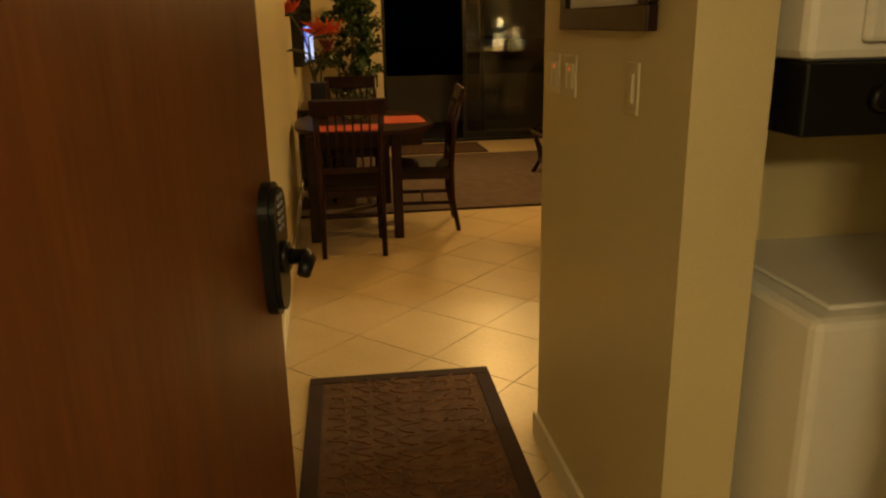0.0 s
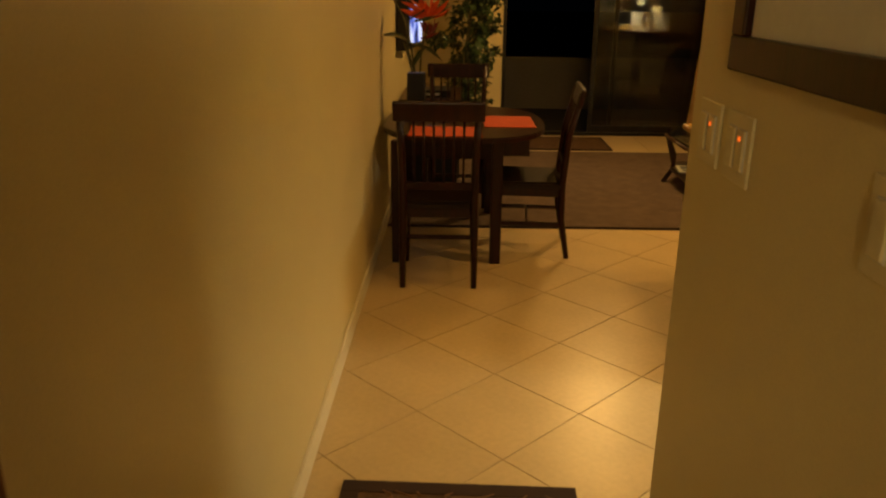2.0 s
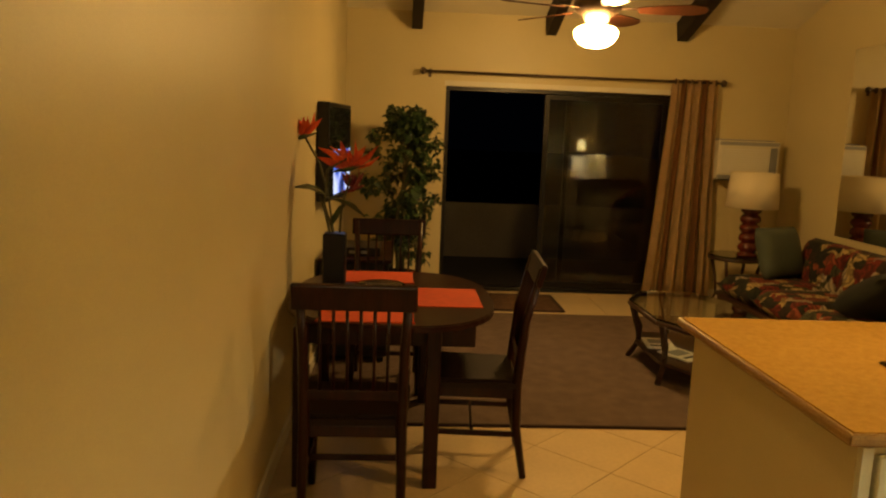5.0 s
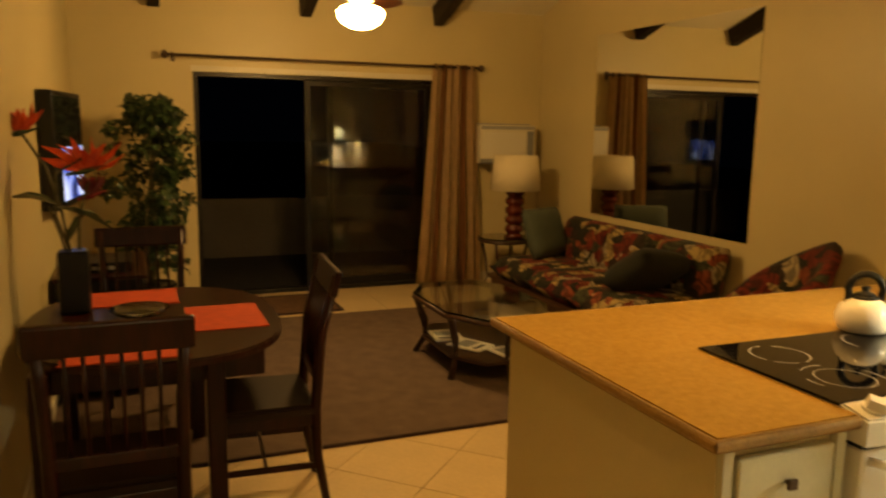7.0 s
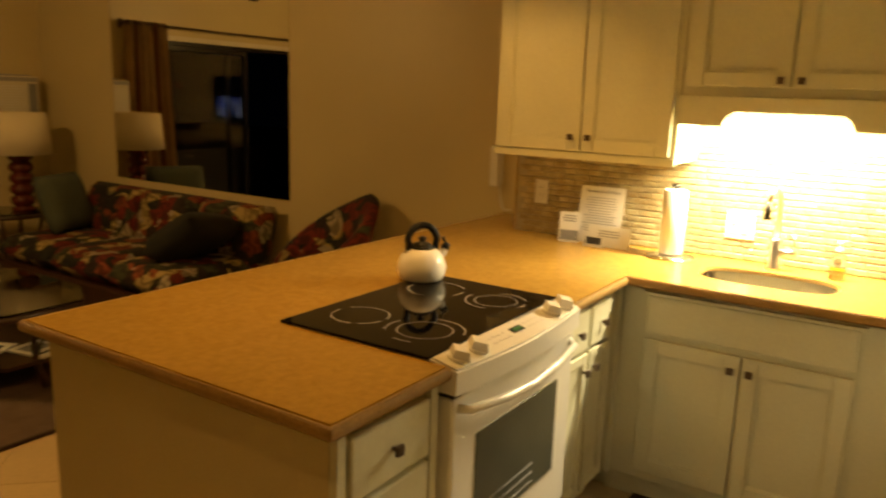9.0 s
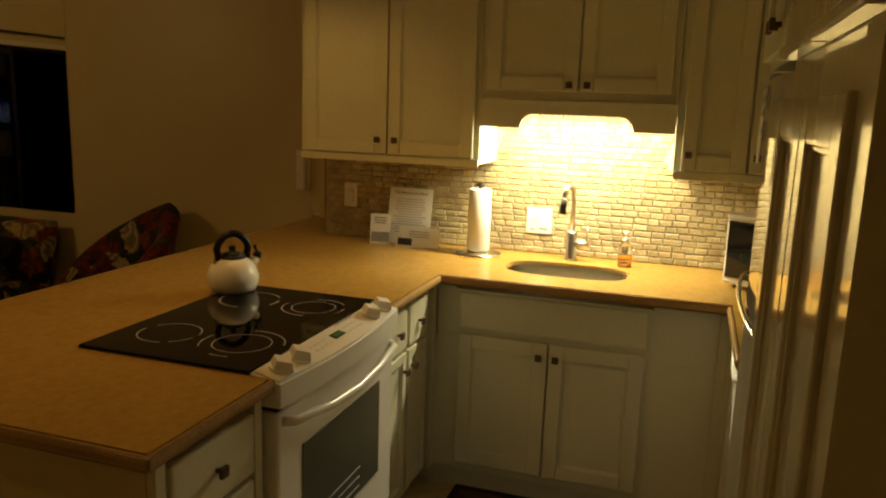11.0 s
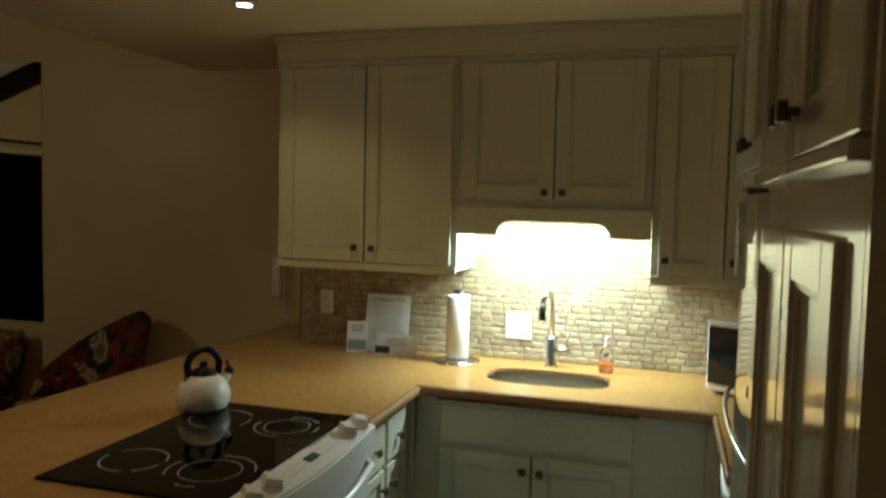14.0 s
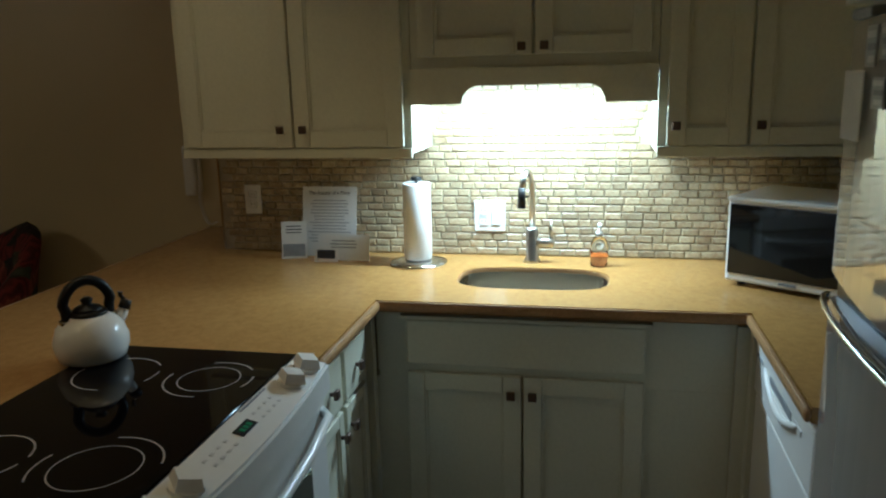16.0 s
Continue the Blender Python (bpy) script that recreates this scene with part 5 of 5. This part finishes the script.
# counter things
mw = thing("microwave", 4.045, 1.99, 0.92, "white microwave oven with dark glass door in the counter corner", "microwave", rz=-34)
part("case", boxes((-0.02, 0.30, -0.24, 0.24, 0.015, 0.28), bevel=0.008), M_WHITE, mw)
part("door_glass", boxes((-0.025, -0.018, -0.13, 0.230, 0.042, 0.258), bevel=0.002), M_OVENGLASS, mw, "dark door glass")
part("maker_mark", boxes((-0.0235, -0.0198, 0.02, 0.07, 0.026, 0.033)), M_GREY, mw)
part("top_lip", boxes((-0.03, 0.0, -0.238, 0.238, 0.268, 0.281), bevel=0.004), M_WHITE, mw)
part("keypad", boxes((-0.024, -0.018, -0.225, -0.14, 0.03, 0.265), bevel=0.002), M_GREY, mw)
for sx in (0.02, 0.27):
    for sy in (-0.2, 0.2):
        part("foot", tube([(sx, sy, 0), (sx, sy, 0.016)], 0.012, 8), M_BLACK, mw)

pt = thing("paper_towel_holder", 4.33, 3.225, 0.92, "steel paper towel holder with a full white roll", "paper towel holder")
part("base", lathe([(0.103, 0), (0.103, 0.008), (0.07, 0.014), (0.012, 0.018)], 32), M_CHROME, pt)
part("roll", lathe([(0.047, 0.02), (0.050, 0.024), (0.050, 0.290), (0.047, 0.294)], 32), M_TOWEL, pt)
part("post", lathe([(0.006, 0.018), (0.006, 0.300), (0.02, 0.302), (0.021, 0.312), (0.010, 0.318)], 16), M_BLACKMETAL, pt)

soap = thing("soap_dispenser", 4.36, 2.585, 0.92, "clear soap bottle half full of orange soap with a white pump", "soap dispenser")
part("bottle", lathe([(0.026, 0), (0.030, 0.005), (0.031, 0.05), (0.028, 0.085), (0.02, 0.1), (0.011, 0.106)], 24), M_GLASS, soap)
part("soap", lathe([(0.024, 0.003), (0.028, 0.007), (0.029, 0.03), (0.0285, 0.050), (0.02, 0.051)], 24), M_ORANGESOAP, soap)
part("collar", lathe([(0.012, 0.106), (0.012, 0.122), (0.006, 0.124), (0.005, 0.14)], 16), M_WHITE, soap)
part("pump", boxes((-0.035, 0.01, -0.007, 0.007, 0.14, 0.152), bevel=0.003), M_WHITE, soap)


def stand_card(name, x, y, w, h, lean, label, mat=None, rz=0):
    t = thing(name, x, y, 0.92, label, "paper", rz=rz)
    s = part("sheet", boxes((0, 0.002, -w / 2, w / 2, 0, h)), mat or M_PAPER, t, matrix=pose(0, 0, 0, 0, lean, 0))
    return t, s


def bars(parent, w, z0, rows, mat=None, step=0.012, hgt=0.004):
    bm = bmesh.new()
    rnd = random.Random(3)
    for r in range(rows):
        ww = w * rnd.uniform(0.7, 1.0)
        box(bm, -0.0008, 0.0, -ww / 2, ww / 2, z0 - r * step, z0 - r * step + hgt)
    tagged(part("printed_lines", bm, mat or M_GREY, parent), kind="stuff")


t, s = stand_card("information_sheet", 4.41, 3.595, 0.215, 0.265, 10, "white information sheet with black heading leaning on the backsplash")
bars(s, 0.17, 0.21, 14, M_ACGREY)
cu = bpy.data.curves.new("heading", "FONT")
cu.body, cu.size, cu.align_x, cu.extrude = "The Beauty of a Place", 0.019, "CENTER", 0.0004
hd = new("heading", cu)
hd.data.materials.append(M_INK)
hd.parent = s
hd.matrix_basis = Matrix(((0, 0, -1, -0.001), (-1, 0, 0, 0), (0, 1, 0, 0.235), (0, 0, 0, 1)))
t, s = stand_card("brochure_card", 4.36, 3.715, 0.095, 0.14, 8, "small grey brochure card beside the information sheet", rz=12)
part("photo", boxes((-0.001, 0, -0.042, 0.042, 0.008, 0.055)), M_GREY, s)
bars(s, 0.07, 0.12, 3, M_INK)
t, s = stand_card("white_tray", 4.35, 3.52, 0.20, 0.095, 14, "white card holder on the counter")
bars(s, 0.12, 0.07, 3)
t, s = stand_card("business_card_holder", 4.32, 3.575, 0.09, 0.05, 10, "small card holder with a dark blue card")
part("card", boxes((-0.001, 0, -0.035, 0.035, 0.012, 0.044)), M_INK, s)

switch_plate(KWALL - 0.012, 3.925, 1.125, 0, 1, "white outlet plate on the mosaic backsplash", neon=False, outlets=(0,))
switch_plate(KWALL - 0.012, 2.985, 1.07, 0, 2, "white outlet and switch plate above the sink", neon=False, outlets=(1,))


def phone():
    t = thing("wall_phone", RIGHT, 4.43, 1.10, "white wall telephone with a coiled cord beside the cabinets", "telephone")
    part("base", boxes((-0.03, 0, -0.04, 0.04, -0.02, 0.2), bevel=0.008), M_WHITE, t)
    part("handset", boxes((-0.065, -0.03, -0.032, 0.026, -0.03, 0.2), bevel=0.012), M_WHITE, t)
    part("caller_display", boxes((-0.062, -0.06, -0.02, 0.015, 0.13, 0.165)), M_BLACK, t)
    pts = []
    for k in range(260):
        a = k * 0.9
        u = k / 259
        pts.append((-0.03 - 0.03 * math.sin(u * math.pi) + 0.009 * math.cos(a), -0.03 - 0.07 * u + 0.009 * math.sin(a), 0.02 - 0.33 * math.sin(u * math.pi * 0.62) / 2.0 - 0.02 * u))
    part("cord", tube(pts, 0.002, 5), M_WHITE, t)


phone()

for cx, cy in ((3.04, 3.83), (3.65, 3.88), (2.47, 4.18), (1.56, 3.2)):
    c = thing("recessed_light", cx, cy, FLAT, "small lit recessed ceiling light", "ceiling light", "recessed lights")
    part("ring", lathe([(0.030, -0.006), (0.045, -0.004), (0.047, 0.0)], 24), M_WHITE, c)
    part("lens", lathe([(0.028, -0.008), (0.029, -0.006)], 20), M_CANGLOW, c)
dm = thing("ceiling_light", 3.17, 2.545, FLAT, "unlit frosted glass dome light on the kitchen ceiling", "ceiling light")
part("dome", lathe([(0.02, -0.095), (0.07, -0.088), (0.115, -0.06), (0.138, -0.025), (0.14, 0.0)], 32), M_OPAL, dm)
for k in range(3):
    a = math.radians(k * 120 + 10)
    part("clip", boxes((0.137 * math.cos(a) - 0.01, 0.137 * math.cos(a) + 0.01, 0.137 * math.sin(a) - 0.01, 0.137 * math.sin(a) + 0.01, -0.035, -0.012), bevel=0.004), M_BRONZE, dm)
ut = thing("undercabinet_light", 4.33, 2.81, 1.583, "lit fluorescent strip under the wall cabinet", "strip light")
part("strip_body", boxes((-0.05, 0.05, -0.33, 0.33, -0.03, 0.0), bevel=0.004), M_WHITE, ut)
part("strip_tube", tube([(-0.062, -0.30, -0.018), (-0.062, 0.30, -0.018)], 0.012, 12), M_TUBE, ut, "lit tube")

# ---- tiles of the floor and backsplash ----
floor_ob = bpy.data.objects["floor"]
half_d = 0.3125
count = 0
for i in range(-6, 26):
    for j in range(-26, 12):
        cx, cy = 1.507 + (i + j) * half_d, 3.404 + (i - j) * half_d
        if not (0.2 < cx < 5.2 and -0.2 < cy < 5.9):
            continue
        g = 0.003
        r = half_d - g
        poly = [(cx + r, cy), (cx, cy + r), (cx - r, cy), (cx, cy - r)]
        for ax, val, less in ((0, LEFT - 0.05, False), (0, 4.95, True), (1, 0.2, False), (1, 5.515, True)):
            if poly:
                poly = clip_poly(poly, ax, val, less)
        if len(poly) < 3:
            continue
        bm = prism([(x - cx, y - cy) for x, y in poly], -0.006, 0.0)
        part("tile", bm, M_TILE, floor_ob, matrix=Matrix.Translation((cx, cy, 0)))
for i in range(9):
    x0 = LEFT + 0.02 + i * 0.49
    part("tile", boxes((-0.242, min(0.242, RIGHT - 0.02 - x0 - 0.245), -0.49, 0.49, -0.006, 0)), M_TILE, floor_ob, matrix=Matrix.Translation((x0 + 0.245, 8.63, 0)))

bs = setting("backsplash", boxes((KWALL - 0.006, KWALL - 0.001, 1.535, 4.066, 0.92, 1.60)), M_MOSAICGROUT, "tumbled stone mosaic backsplash")
setting("trim_backsplash", boxes((KWALL - 0.014, KWALL - 0.0, 4.0665, 4.0695, 0.922, 1.33)), M_EDGE, "dark edge strip of the backsplash")
BH = 0.0275
WIDTHS = (0.038, 0.048, 0.055, 0.060, 0.078)
brick_meshes = []
rnd = random.Random(7)
for k, bw in enumerate(WIDTHS * 2):
    bm = boxes((-0.007, 0, -bw / 2 + 0.0016, bw / 2 - 0.0016, -BH / 2 + 0.0015, BH / 2 - 0.0013 - 0.0009 * (k // 5)))
    bmesh.ops.bevel(bm, geom=[e for e in bm.edges if all(vv.co.x < -0.004 for vv in e.verts)], offset=0.0038, segments=1, affect="EDGES")
    for vv in bm.verts:
        vv.co.y += rnd.uniform(-0.0011, 0.0011)
        vv.co.z += rnd.uniform(-0.0008, 0.0008)
    brick_meshes.append(mesh_of("brick", bm, M_MOSAIC))
slots = []
for row in range(24):
    z = 0.9215 + BH / 2 + row * BH
    y = 1.545 + rnd.uniform(0, 0.03)
    while True:
        k = rnd.choice((0, 1, 1, 2, 2, 2, 3, 3, 4))
        if y + WIDTHS[k] > 4.064:
            break
        c = y + WIDTHS[k] / 2
        if not (z + BH / 2 > 1.335 and not (2.44 < c < 3.175)) and z + BH / 2 < 1.598:
            slots.append((c, z, k + 5 * rnd.randint(0, 1)))
        y += WIDTHS[k]
slots.sort(key=lambda q: (q[0] - 2.75) ** 2 + 2 * (q[1] - 1.12) ** 2)
verts, faces = [], []
for i, (y, z, k) in enumerate(slots):
    tilt = pose(KWALL - 0.0048 + rnd.uniform(-0.0016, 0.0), y, z, rnd.uniform(-1.0, 1.0), rnd.uniform(-1.8, 1.8), rnd.uniform(-1.8, 1.8))
    if i < 300:
        ob = new("brick", brick_meshes[k])
        ob.parent = bs
        ob.matrix_basis = tilt
    else:
        base = len(verts)
        verts += [tilt @ v.co for v in brick_meshes[k].vertices]
        faces += [[base + q for q in p.vertices] for p in brick_meshes[k].polygons]
rest = bpy.data.meshes.new("outer_bricks")
rest.from_pydata(verts, [], faces)
rest.materials.append(M_MOSAIC)
outer = new("outer_bricks", rest)
outer.parent = bs
tagged(outer, kind="stuff")
